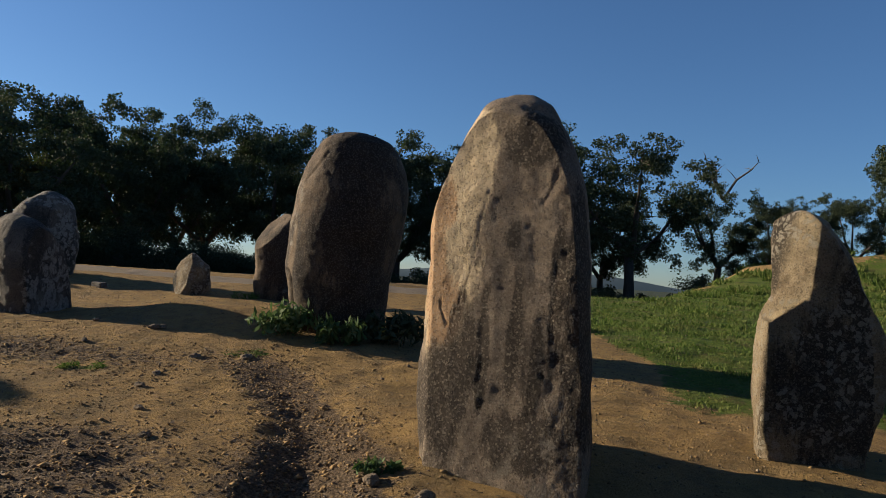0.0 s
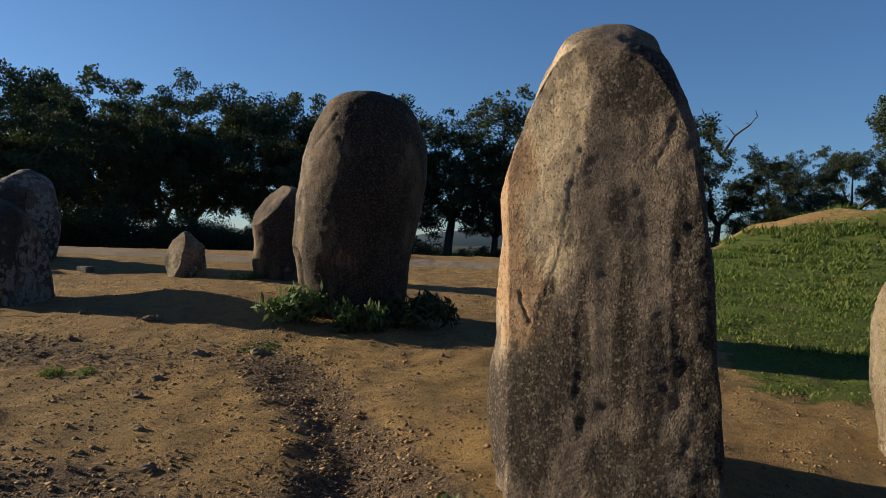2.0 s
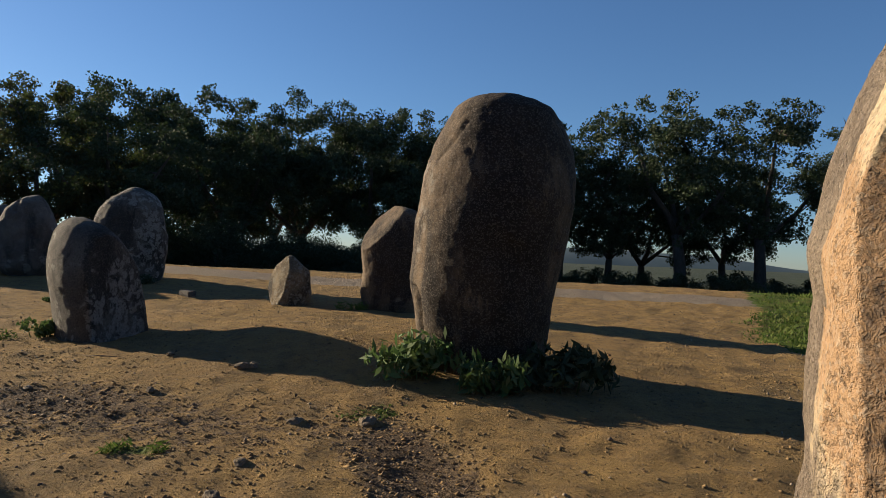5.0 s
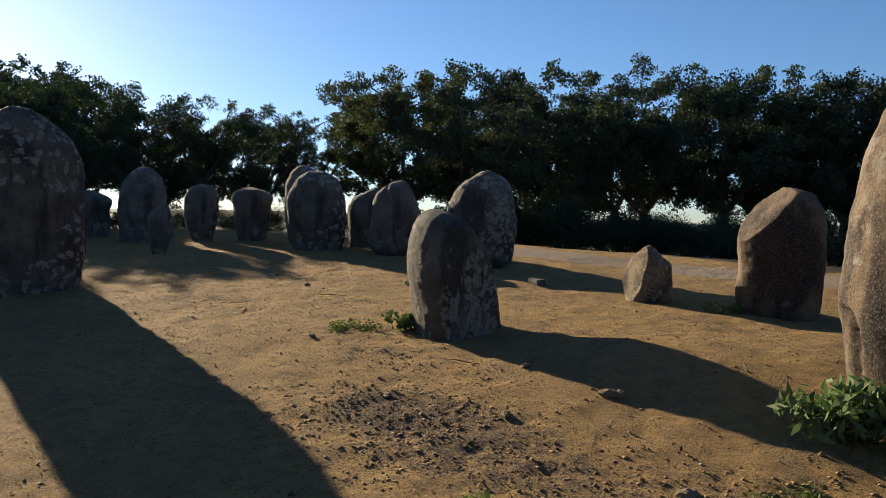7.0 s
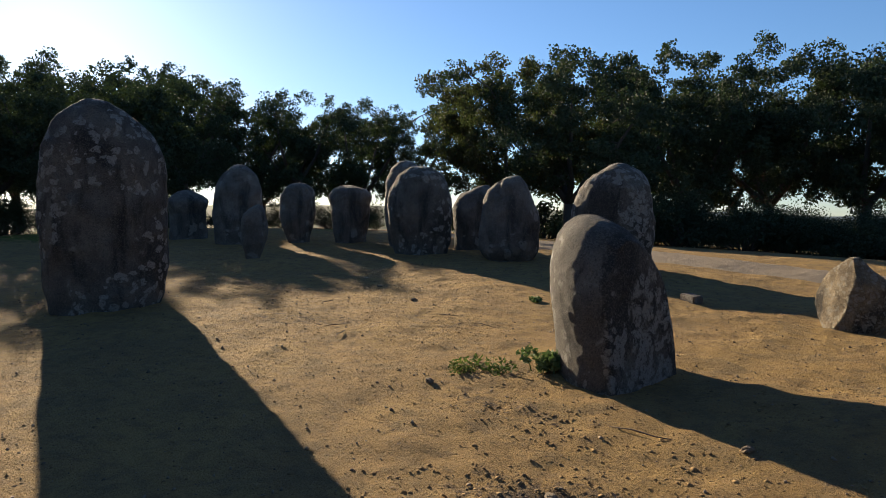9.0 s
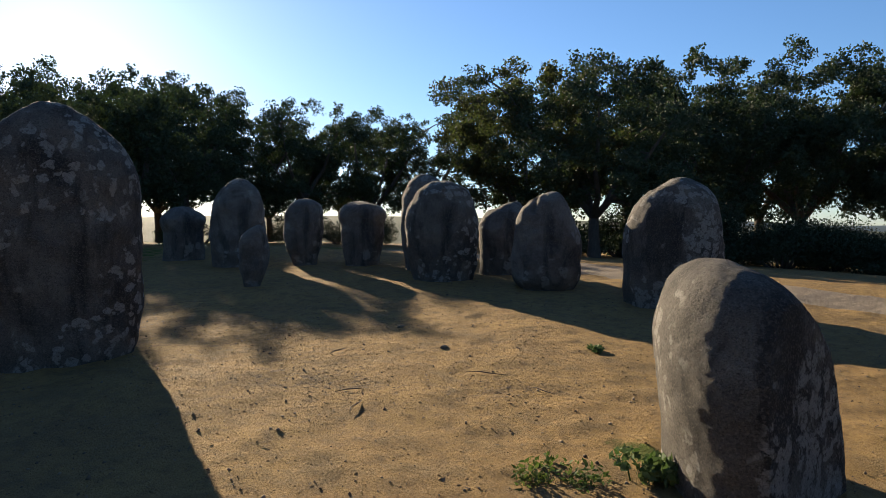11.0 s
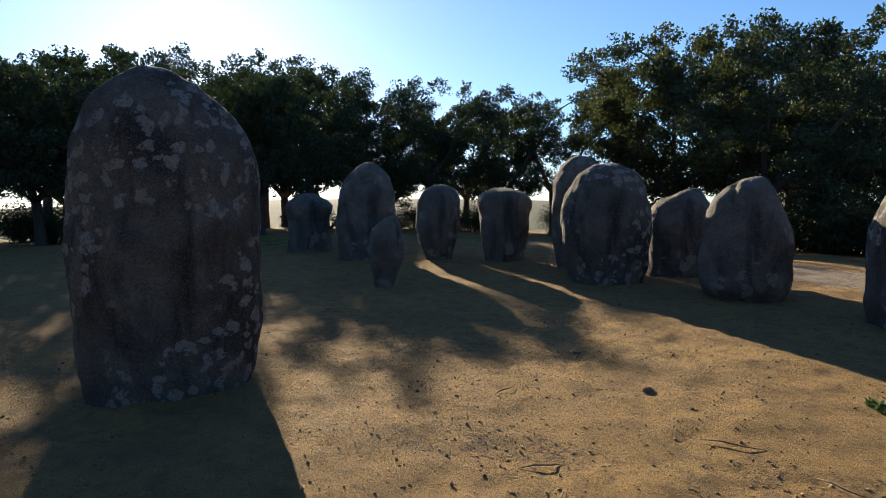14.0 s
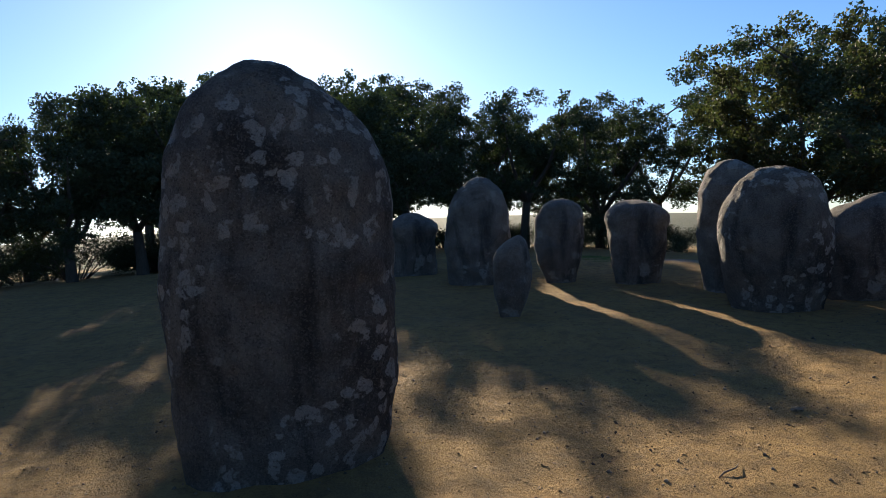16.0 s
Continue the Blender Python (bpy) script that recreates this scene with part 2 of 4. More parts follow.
def cloud_material():
    """Thin vapour: scatters light through, half see-through."""
    g = Nodes("cloud_vapour")
    n = g.noise(0.06, 5, 0.7, g.coords())
    g.done((0.8, 0.8, 0.8), 1.0, None, 0.0)
    out = g.bsdf.outputs[0]
    for kind, amount in (("ShaderNodeBsdfTranslucent", 0.5), ("ShaderNodeBsdfTransparent", g.math("ADD", 0.25, g.ramp(n, 0.3, 0.75)))):
        b, mx = g.add(kind), g.add("ShaderNodeMixShader")
        b.inputs[0].default_value = (0.85, 0.85, 0.85, 1) if kind.endswith("Translucent") else (1, 1, 1, 1)
        if isinstance(amount, float):
            mx.inputs[0].default_value = amount
        else:
            g.link(amount, mx.inputs[0])
        g.link(out, mx.inputs[1])
        g.link(b.outputs[0], mx.inputs[2])
        out = mx.outputs[0]
    g.link(out, g.tree.nodes["Material Output"].inputs[0])
    return g.mat


GRANITE_WARM = granite("granite_warm", (0.46, 0.355, 0.25), (0.25, 0.192, 0.14), (0.045, 0.032, 0.022), 0.25, (0.36, 0.31, 0.24), 0.12, 1.3, 5.0, 90, 0.012, 0.78)
GRANITE_BROWN = granite("granite_brown", (0.235, 0.165, 0.10), (0.09, 0.064, 0.042), (0.032, 0.024, 0.018), 0.55, (0.3, 0.27, 0.22), 0.05, 0.6)
GRANITE_PALE = granite("granite_pale", (0.60, 0.47, 0.285), (0.27, 0.20, 0.12), (0.05, 0.042, 0.034), 0.45, (0.56, 0.52, 0.42), 0.7, 1.4, 16.0, 80, 0.012)
GRANITE_GREY = granite("granite_grey", (0.24, 0.205, 0.165), (0.11, 0.095, 0.08), (0.05, 0.045, 0.04), 0.45, (0.36, 0.335, 0.29), 0.45, 0.9, 5.0)
GRANITE_LICHEN = granite("granite_lichen", (0.28, 0.246, 0.2), (0.13, 0.115, 0.096), (0.055, 0.05, 0.044), 0.45, (0.60, 0.57, 0.50), 0.6, 1.5, 7.5, 85, 0.0078)
SOIL = soil_material()
BARK = bark_material()
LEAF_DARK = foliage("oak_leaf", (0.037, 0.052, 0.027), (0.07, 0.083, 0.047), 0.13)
LEAF_GREY = foliage("shrub_leaf", (0.075, 0.085, 0.055), (0.12, 0.13, 0.085), 0.2)
LEAF_RUST = foliage("rusty_leaf", (0.055, 0.06, 0.025), (0.11, 0.075, 0.035), 0.25)
LEAF_BRIGHT = foliage("weed_leaf", (0.05, 0.105, 0.025), (0.17, 0.22, 0.10), 0.25)
GRASS = foliage("grass_blade", (0.048, 0.10, 0.014), (0.17, 0.21, 0.05), 0.32, (0.20, 0.18, 0.06))
DRY = varied("dry_leaf", (0.07, 0.048, 0.03), (0.34, 0.24, 0.14))
MULCH = varied("rotting_leaf", (0.075, 0.054, 0.036), (0.27, 0.19, 0.12))
PEBBLE = varied("pebble_stone", (0.12, 0.09, 0.065), (0.40, 0.31, 0.21))
ROCK = granite("field_rock", (0.34, 0.255, 0.16), (0.20, 0.145, 0.09), (0.12, 0.09, 0.06), 0.3, (0.4, 0.36, 0.28), 0.1, 0.8)
CLOD = varied("clod_soil", (0.20, 0.135, 0.072), (0.38, 0.25, 0.115), 0.95, 0.08)
POST_WOOD = plain("post_wood", (0.34, 0.31, 0.26), 0.9, (0.18, 0.16, 0.13), 18)
WIRE = plain("wire_steel", (0.22, 0.21, 0.20), 0.6, (0.12, 0.08, 0.06), 60)
WOOD_STICK = plain("stick_wood", (0.14, 0.10, 0.07), 0.9, (0.30, 0.24, 0.17), 40)
CLOUD = cloud_material()
# The hills' blue-grey base colour has the distance haze painted in
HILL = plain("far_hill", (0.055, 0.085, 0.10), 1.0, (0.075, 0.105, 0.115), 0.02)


# ---- builders ----
def mesh(name, verts, faces, material, smooth=True):
    me = bpy.data.meshes.new(name)
    me.from_pydata(verts if isinstance(verts, list) else verts.tolist(), [], faces if isinstance(faces, list) else faces.tolist())
    me.materials.append(material)
    if smooth:
        me.shade_smooth()
    me.update()
    return me


def part(name, me, parent, label="", m=None):
    ob = new(name, me)
    ob.parent = parent
    if m is not None:
        ob.matrix_basis = m
    return tagged(ob, label)


def thing(name, place, label, category, group="", rz=0.0):
    ob = new(name)
    ob.empty_display_size = 0.2
    ob.matrix_basis = pose(*place, 0, 0, rz)
    return tagged(ob, label, category, group)


def hash2(ix, iy, seed):
    h = np.sin(ix * 127.1 + iy * 311.7 + seed * 74.7) * 43758.5453
    return h - np.floor(h)


def value_noise(x, y, seed):
    ix, iy = np.floor(x), np.floor(y)
    fx, fy = x - ix, y - iy
    fx, fy = fx * fx * (3 - 2 * fx), fy * fy * (3 - 2 * fy)
    a, b = hash2(ix, iy, seed), hash2(ix + 1, iy, seed)
    c, d = hash2(ix, iy + 1, seed), hash2(ix + 1, iy + 1, seed)
    return (a + (b - a) * fx) * (1 - fy) + (c + (d - c) * fx) * fy - 0.5


def step(lo, hi, v):
    t = np.clip((v - lo) / (hi - lo), 0, 1)
    return t * t * (3 - 2 * t)


def bump_at(x, y, cx, cy, rx, ry, turn=0.0):
    c, s = math.cos(turn), math.sin(turn)
    u, v = ((x - cx) * c + (y - cy) * s) / rx, (-(x - cx) * s + (y - cy) * c) / ry
    return np.exp(-(u * u + v * v))


def litter_mask(x, y):
    """Where dark leaf litter and clods lie: an eroded gully past the first stone and patches beside it."""
    m = 0.85 * bump_at(x, y, -0.75, 4.0, 0.42, 1.1, 0.15) + 0.75 * bump_at(x, y, -1.4, 5.9, 0.4, 1.2, 0.4) + 0.9 * bump_at(x, y, -2.4, 3.6, 1.0, 1.0)
    m += 0.55 * bump_at(x, y, -3.6, 6.7, 2.0, 0.8) + 0.2 * bump_at(x, y, -9.5, 9.2, 1.2, 0.5, 0.6) + 0.4 * bump_at(x, y, -7.9, 10.2, 0.9, 0.5, 0.8) + 0.45 * bump_at(x, y, -6.0, 8.2, 0.9, 0.35) + 0.5 * bump_at(x, y, -4.6, 7.2, 0.8, 0.4)
    return m + 0.25 * step(0.05, 0.3, value_noise(x * 0.55, y * 0.55, 5))


def turf_mask(x, y):
    """Meadow to the east, and thin green patches on the sand."""
    edge = 2.3 + 0.7 * value_noise(x * 0.5, y * 0.5, 8) + 0.25 * np.maximum(0, y - 12)
    m = step(-0.5, 0.6, x - edge) * step(-0.9, 1.3, y - (5.3 + 1.1 * value_noise(x * 0.9, y * 0.9, 3) + 0.5 * value_noise(x * 2.6, y * 2.6, 19)) + 0.5 * np.maximum(0, x - 4.5))
    r, az = np.hypot(x + 0.5, y - 1.5), np.arctan2(x + 0.5, y - 1.5)
    m *= 1 - step(20, 25, r) * step(0.45, 0.37, az)
    far_green = 0.8 * bump_at(x, y, -24, 12, 4, 3) + 0.75 * bump_at(x, y, -20.5, 18.5, 4.0, 1.2, -0.5)
    small = 0.9 * bump_at(x, y, -3.3, 6.15, 0.22, 0.11) + 0.55 * bump_at(x, y, -1.9, 7.3, 0.35, 0.2) + 0.7 * bump_at(x, y, -6.4, 9.5, 0.45, 0.2, -0.5)
    crest = 1 - 0.95 * bump_at(x, y, 15.1, 31.1, 5.2, 1.6, -0.55)
    return np.clip(m * crest + far_green + small, 0, 1)


def track_mask(x, y):
    mid = 16.1 - 0.13 * x + 0.2 * np.sin(x * 0.3)
    return step(0.95, 0.55, np.abs(y - mid)) * step(6.5, 4.0, x) * step(-24, -20, x)


def ground_z(x, y):
    x, y = np.asarray(x, float), np.asarray(y, float)
    near = np.exp(-(((x + 5) / 26) ** 2 + ((y - 9) / 22) ** 2))
    z = (0.075 * value_noise(x * 0.45, y * 0.45, 1) + 0.035 * value_noise(x * 1.3, y * 1.3, 2)) * near
    z += (0.036 * value_noise(x * 3.7, y * 3.7, 3) + 0.022 * value_noise(x * 7.1, y * 7.1, 4)) * near
    z -= 0.15 * bump_at(x, y, -0.75, 3.7, 0.24, 1.1, 0.15) + 0.06 * bump_at(x, y, -1.25, 5.6, 0.25, 0.9, 0.4)
    z += 0.10 * bump_at(x, y, -13.7, 11.6, 1.1, 0.3, 0.35)
    z += 0.14 * bump_at(x, y, -1.4, 8.9, 1.7, 1.2) + 0.24 * bump_at(x, y, -3.0, 9.2, 1.5, 1.0) + 0.10 * bump_at(x, y, 0.4, 4.3, 0.9, 0.7)
    z += litter_mask(x, y) * (0.035 * value_noise(x * 11, y * 11, 6) + 0.02 * value_noise(x * 23, y * 23, 7)) * near
    z += 1.2 * bump_at(x, y, 18.6, 29.8, 4.4, 2.4, -0.55)
    r, az = np.hypot(x + 0.5, y - 1.5), np.arctan2(x + 0.5, y - 1.5)
    east = step(0.34, 0.5, az) * step(2.6, 2.0, az)
    z += 0.5 * east * step(24, 36, r)
    out = (np.cbrt(np.abs((x + 6) / 18) ** 3 + np.abs((y - 6) / 11.8) ** 3) - 1) * 13 * (1 - east) + (r - 44) * east
    out = np.maximum(0, out)
    return z - np.where(out < 45, 0.095 * out * step(-1, 4, out), 4.275 + 0.06 * (out - 45)) + 0.1 * value_noise(x * 0.2, y * 0.2, 9) * (1 - near)


def gz(x, y):
    return float(ground_z(x, y))


def spaced(lo, hi, fine, reach, grow=1.13):
    mid = list(np.arange(lo, hi + fine * 0.5, fine))
    out, d, v = [], fine, hi
    while v < reach:
        d *= grow
        v += d
        out.append(v)
    back, d, v = [], fine, lo
    while v > -reach:
        d *= grow
        v -= d
        back.append(v)
    return np.array(back[::-1] + mid + out)


def build_ground():
    xs, ys = spaced(-16.0, 5.0, 0.07, 1600), spaced(2.2, 17.0, 0.07, 1600)
    X, Y = np.meshgrid(xs, ys)
    Z = ground_z(X, Y)
    nx, ny = len(xs), len(ys)
    idx = np.arange(nx * ny).reshape(ny, nx)
    faces = np.stack([idx[:-1, :-1], idx[:-1, 1:], idx[1:, 1:], idx[1:, :-1]], -1).reshape(-1, 4)
    me = mesh("ground", np.stack([X, Y, Z], -1).reshape(-1, 3), faces, SOIL)
    far = step(35, 55, np.hypot(X + 2, Y - 4))
    for name, m in (("litter", litter_mask(X, Y)), ("turf", turf_mask(X, Y)), ("track", track_mask(X, Y)), ("far", far)):
        me.attributes.new(name, "FLOAT", "POINT").data.foreach_set("value", np.clip(m, 0, 1).astype(np.float32).ravel())
    tagged(new("ground", me), "sandy brown ground with leaf litter, gravel track and meadow", "ground", kind="structure")


def curve_at(rows, z):
    """Left and right reach of a stone at height z, gliding between rows that run from the top down."""
    zs = np.array([r[0] for r in rows][::-1])
    out = []
    for k in (1, 2):
        v = np.array([r[k] for r in rows][::-1])
        i = int(np.clip(np.searchsorted(zs, z) - 1, 0, len(zs) - 2))
        t = min(max((z - zs[i]) / (zs[i + 1] - zs[i]), 0), 1)
        m = np.gradient(v, zs)
        h = zs[i + 1] - zs[i]
        out.append((2 * t**3 - 3 * t**2 + 1) * v[i] + (t**3 - 2 * t**2 + t) * h * m[i] + (-2 * t**3 + 3 * t**2) * v[i + 1] + (t**3 - t**2) * h * m[i + 1])
    return out


def stone_mesh(top, rows, depth, material, seed, around=88, tall=100, power=2.25, rough=1.0, facets=(), cracks=(), marks=(), ledges=(), lean=0.0, skew=0.0):
    """A standing stone lofted through its side profile: u along x, depth along y, then flat facets, ledges (a facet above a slanting line), cracks and grain."""
    zt, ut = top
    zb = rows[-1][0]
    rows = [(zt + 0.02, ut - 0.02, ut + 0.02), *rows, (min(zb, 0) - 0.3, rows[-1][1], rows[-1][2])]
    zt, zb = rows[0][0], rows[-1][0]
    wide = max(b - a for _, a, b in rows)
    verts = []
    for j in range(tall):
        s = j / (tall - 1)
        z = zt - (zt - zb) * (0.35 * s * s + 0.65 * s) if j else zt
        a, b = curve_at(rows, z)
        half, mid = max((b - a) / 2, 0.004), (a + b) / 2
        d = depth * (2 * half / wide) ** 0.75
        if z > rows[1][0]:
            t = (z - rows[1][0]) / (zt - rows[1][0])
            k = math.sqrt(max(1 - t, 0.002))
            a, b = rows[1][1], rows[1][2]
            half, mid, d = (b - a) / 2 * k, (a + b) / 2 * (1 - t) + ut * t, depth * ((b - a) / wide) ** 0.75 * k
        for i in range(around):
            q = 2 * math.pi * i / around
            c, n = math.cos(q), math.sin(q)
            verts.append((mid + half * math.copysign(abs(c) ** (2 / power), c), d * math.copysign(abs(n) ** (2 / power), n), z))
    V = np.array(verts)
    V[:, 0] += skew * V[:, 1]
    V[:, 1] += lean * (V[:, 2] - 0.4)
    for (px, py, pz), off in tuple(facets) * 2:
        n = np.array((px, py, pz)) / math.sqrt(px * px + py * py + pz * pz)
        over = V @ n - off
        V -= np.outer(np.where(over > 0, over * 0.8, 0), n)
    for (px, py, pz), off, z0, slope in ledges:
        n = np.array((px, py, pz)) / math.sqrt(px * px + py * py + pz * pz)
        over = (V @ n - off) * step(-0.012, 0.012, V[:, 2] - z0 - slope * np.maximum(V[:, 0] + 0.2, 0) + 0.02 * np.sin(V[:, 0] * 17))
        V -= np.outer(np.where(over > 0, over * 0.92, 0), n)
    faces = []
    for j in range(tall - 1):
        for i in range(around):
            k = (i + 1) % around
            faces.append((j * around + i, (j + 1) * around + i, (j + 1) * around + k, j * around + k))
    faces.append(tuple(range(around)))
    faces.append(tuple(range((tall - 1) * around, tall * around))[::-1])
    me = mesh("stone", V, faces, material)
    nor = np.zeros(len(V) * 3)
    me.vertices.foreach_get("normal", nor)
    nor = nor.reshape(-1, 3)
    off = Vector((seed * 3.7, seed * 1.3, seed * 5.1))
    push = np.empty(len(V))
    for i, v in enumerate(V):
        p = Vector(v) + off
        push[i] = rough * (0.05 * noise.noise(p * 1.5) + 0.028 * noise.noise(p * 4)) + min(1, 0.2 + rough) * (0.009 * noise.noise(p * 11) + 0.005 * noise.noise(p * 27))
    for (u0, z0, u1, z1, width, deep) in cracks:
        seg = np.array((u1 - u0, z1 - z0))
        t = np.clip(((V[:, 0] - u0) * seg[0] + (V[:, 2] - z0) * seg[1]) / (seg @ seg), 0, 1)
        wob = 0.008 * np.sin(V[:, 2] * 13 + seed) + 0.003 * np.sin(V[:, 2] * 47) + 0.003 * np.sin(V[:, 2] * 97)
        dist = np.hypot(V[:, 0] - u0 - t * seg[0] + wob, V[:, 2] - z0 - t * seg[1])
        push -= np.where(V[:, 1] < 0, deep * np.exp(-((dist / width) ** 2)), 0)
    me.vertices.foreach_set("co", (V + nor * push[:, None]).ravel())
    me.update()
    for name in ("blackened", "rusty", "crusted", "bleached"):
        field = np.zeros(len(V))
        for kind, u, z, ru, rz in marks:
            if kind == name:
                field = np.maximum(field, np.where(V[:, 1] < 0.1, np.exp(-(((V[:, 0] - u) / ru) ** 2 + ((V[:, 2] - z) / rz) ** 2)), 0))
        me.attributes.new(name, "FLOAT", "POINT").data.foreach_set("value", field.astype(np.float32))
    return me


def menhir(place, az, top, rows, depth, material, seed, label, **shape):
    me = stone_mesh(top, rows, depth, material, seed, **shape)
    me.name = "standing_stone"
    ob = new("standing_stone", me)
    ob.matrix_basis = pose(place[0], place[1], 0, 0, 0, -az)
    return tagged(ob, label, "standing stone", "standing stones of the ring")


def tube(path, radii, sides=7):
    verts, faces = [], []
    for j, p in enumerate(path):
        a, b = path[max(j - 1, 0)], path[min(j + 1, len(path) - 1)]
        d = (Vector(b) - Vector(a)).normalized()
        u = d.orthogonal().normalized()
        w = d.cross(u)
        for i in range(sides):
            q = 2 * math.pi * i / sides
            verts.append(tuple(Vector(p) + (u * math.cos(q) + w * math.sin(q)) * radii[j]))
    for j in range(len(path) - 1):
        for i in range(sides):
            k = (i + 1) % sides
            faces.append((j * sides + i, j * sides + k, (j + 1) * sides + k, (j + 1) * sides + i))
    faces.append(tuple(range(sides))[::-1])
    faces.append(tuple(range((len(path) - 1) * sides, len(path) * sides)))
    return verts, faces


def join(pieces):
    verts, faces = [], []
    for v, f in pieces:
        n = len(verts)
        verts += v
        faces += [tuple(i + n for i in q) for q in f]
    return verts, faces


def leaves(clumps, size, seed, slim=0.55, up=0.0, quads=True):
    """Small folded leaf blades scattered through round clumps (x, y, z, radius, count)."""
    rng = np.random.default_rng(seed)
    P = []
    for x, y, z, r, n in clumps:
        d = rng.normal(size=(n, 3))
        d /= np.linalg.norm(d, axis=1)[:, None]
        rad = r * rng.random(n) ** 0.45
        P.append(np.array((x, y, z)) + d * rad[:, None] * np.array((1, 1, 0.75)))
    P = np.concatenate(P)
    n = len(P)
    a = rng.normal(size=(n, 3))
    a[:, 2] += up
    a /= np.linalg.norm(a, axis=1)[:, None]
    b = np.cross(a, rng.normal(size=(n, 3)))
    b /= np.linalg.norm(b, axis=1)[:, None]
    L = size * (0.6 + 0.8 * rng.random(n))[:, None]
    W = L * slim
    if not quads:
        V = np.stack([P - a * L * 0.4 - b * W * 0.7, P - a * L * 0.4 + b * W * 0.7, P + a * L * 0.6], 1).reshape(-1, 3)
        return V, np.arange(3 * n).reshape(-1, 3)
    V = np.stack([P - a * L / 2, P + b * W / 2 - a * L * 0.05, P + a * L / 2, P - b * W / 2 - a * L * 0.05], 1).reshape(-1, 3)
    return V, np.arange(4 * n).reshape(-1, 4)


def build_tree(seed, height, spread, fork, dense, material, label, bare=0, full=70):
    """An evergreen oak: leaning tapered trunk, forking limbs, and a crown of leaf clumps with gaps."""
    rng = random.Random(seed)
    tree = thing("oak_tree", (0, 0, -500), label, "tree", "oaks round the clearing")
    r0 = 0.03 * height
    lean = Vector((rng.uniform(-0.3, 0.3), rng.uniform(-0.3, 0.3), 0))
    base = [Vector((0, 0, -0.4)), Vector((0, 0, 0.05)), lean * 0.3 + Vector((0, 0, fork * 0.5)), lean + Vector((0, 0, fork))]
    wood = [tube(base, [r0 * 1.5, r0 * 1.15, r0 * 0.9, r0 * 0.8], 9)]
    clumps = []
    limbs = rng.choice((3, 4, 4, 5))
    turn = rng.uniform(0, 6.28)
    low = fork * 0.75
    mid = Vector((lean.x, lean.y, low + (height - low) * 0.5))
    tall = (height - low) * 0.5
    for k in range(limbs):
        q = turn + k * 6.283 / limbs + rng.uniform(-0.4, 0.4)
        out = spread * rng.uniform(0.5, 0.8)
        end = Vector((lean.x + math.cos(q) * out, lean.y + math.sin(q) * out, fork + (height - fork) * rng.uniform(0.45, 0.75)))
        start = base[-1]
        path = [start.lerp(end, t) + Vector((rng.uniform(-0.15, 0.15), rng.uniform(-0.15, 0.15), -0.35 * math.sin(t * 3.14) + rng.uniform(-0.1, 0.1))) * (0 if t == 0 else 1) for t in (0, 0.25, 0.5, 0.75, 1)]
        wood.append(tube(path, [r0 * f for f in (0.6, 0.48, 0.38, 0.26, 0.1)], 7))
        for _ in range(4):
            i = rng.randint(1, 4)
            p = path[i]
            tip = p + Vector((math.cos(q + rng.uniform(-1.3, 1.3)), math.sin(q + rng.uniform(-1.3, 1.3)), rng.uniform(-0.2, 0.9))) * rng.uniform(0.5, 1.0) * spread * 0.34
            tip.z = min(tip.z, height * 0.9)
            wood.append(tube([p, p.lerp(tip, 0.5) + Vector((0, 0, 0.08)), tip], [r0 * 0.2, r0 * 0.13, r0 * 0.05], 5))
            clumps.append((*tip, rng.uniform(0.13, 0.2) * spread))
        clumps.append((*end, 0.2 * spread))
    for k in range(bare):
        q = 1.2 + k * 2.1
        p = mid + Vector((0, 0, tall * 0.5))
        tip = p + Vector((math.cos(q) * 1.9, math.sin(q) * 1.9, tall * 0.75))
        a, b = p.lerp(tip, 0.45) + Vector((0.15, 0, 0.2)), p.lerp(tip, 0.75) + Vector((-0.1, 0, 0.1))
        wood.append(tube([p, a, b, tip], [0.10, 0.075, 0.05, 0.015], 6))
        for c, d in ((a, Vector((0.6, 0.2, 0.7))), (b, Vector((-0.5, 0.1, 0.5))), (b, Vector((0.5, -0.3, 0.15))), (tip, Vector((0.1, 0.3, 0.4)))):
            wood.append(tube([c, c + d * 0.5 + Vector((0, 0, 0.06)), c + d], [0.035, 0.022, 0.008], 5))
    for _ in range(full):
        q, w = rng.uniform(0, 6.28), rng.uniform(-1.0, 1.0)
        s = max(math.sqrt(max(0, 1 - w * w)), 0.55 if w < 0 else 0)
        k = 1 - 0.45 * rng.random() ** 1.6
        r = rng.uniform(0.085, 0.17) * spread
        clumps.append((mid.x + math.cos(q) * s * (spread * k - r * 0.6), mid.y + math.sin(q) * s * (spread * k - r * 0.6), mid.z + w * (tall * k - r * 0.6), r))
    sprays = []
    for x, y, z, r in clumps:
        for _ in range(10):
            d = Vector((rng.gauss(0, 1), rng.gauss(0, 1), rng.gauss(0, 0.8))).normalized() * r * rng.uniform(0.3, 0.95)
            sprays.append((x + d.x, y + d.y, z + d.z, r * rng.uniform(0.3, 0.65)))
    clumps = sprays
    total = sum(c[3] ** 2.2 for c in clumps)
    clumps = [(*c, int(1.1 * dense * c[3] ** 2.2 / total)) for c in clumps]
    v, f = leaves(clumps, 0.094, seed, 0.75, 0.0, False)
    over = v[:, 2] > fork
    v[over, 2] = fork + (v[over, 2] - fork) * (0.93 * height - fork) / (float(np.percentile(v[:, 2], 99.3)) - fork)
    part("trunk", mesh("trunk", *join(wood), BARK), tree, "dark rough oak bark")
    part("crown", mesh("crown", v, f, material, False), tree)
    return tree


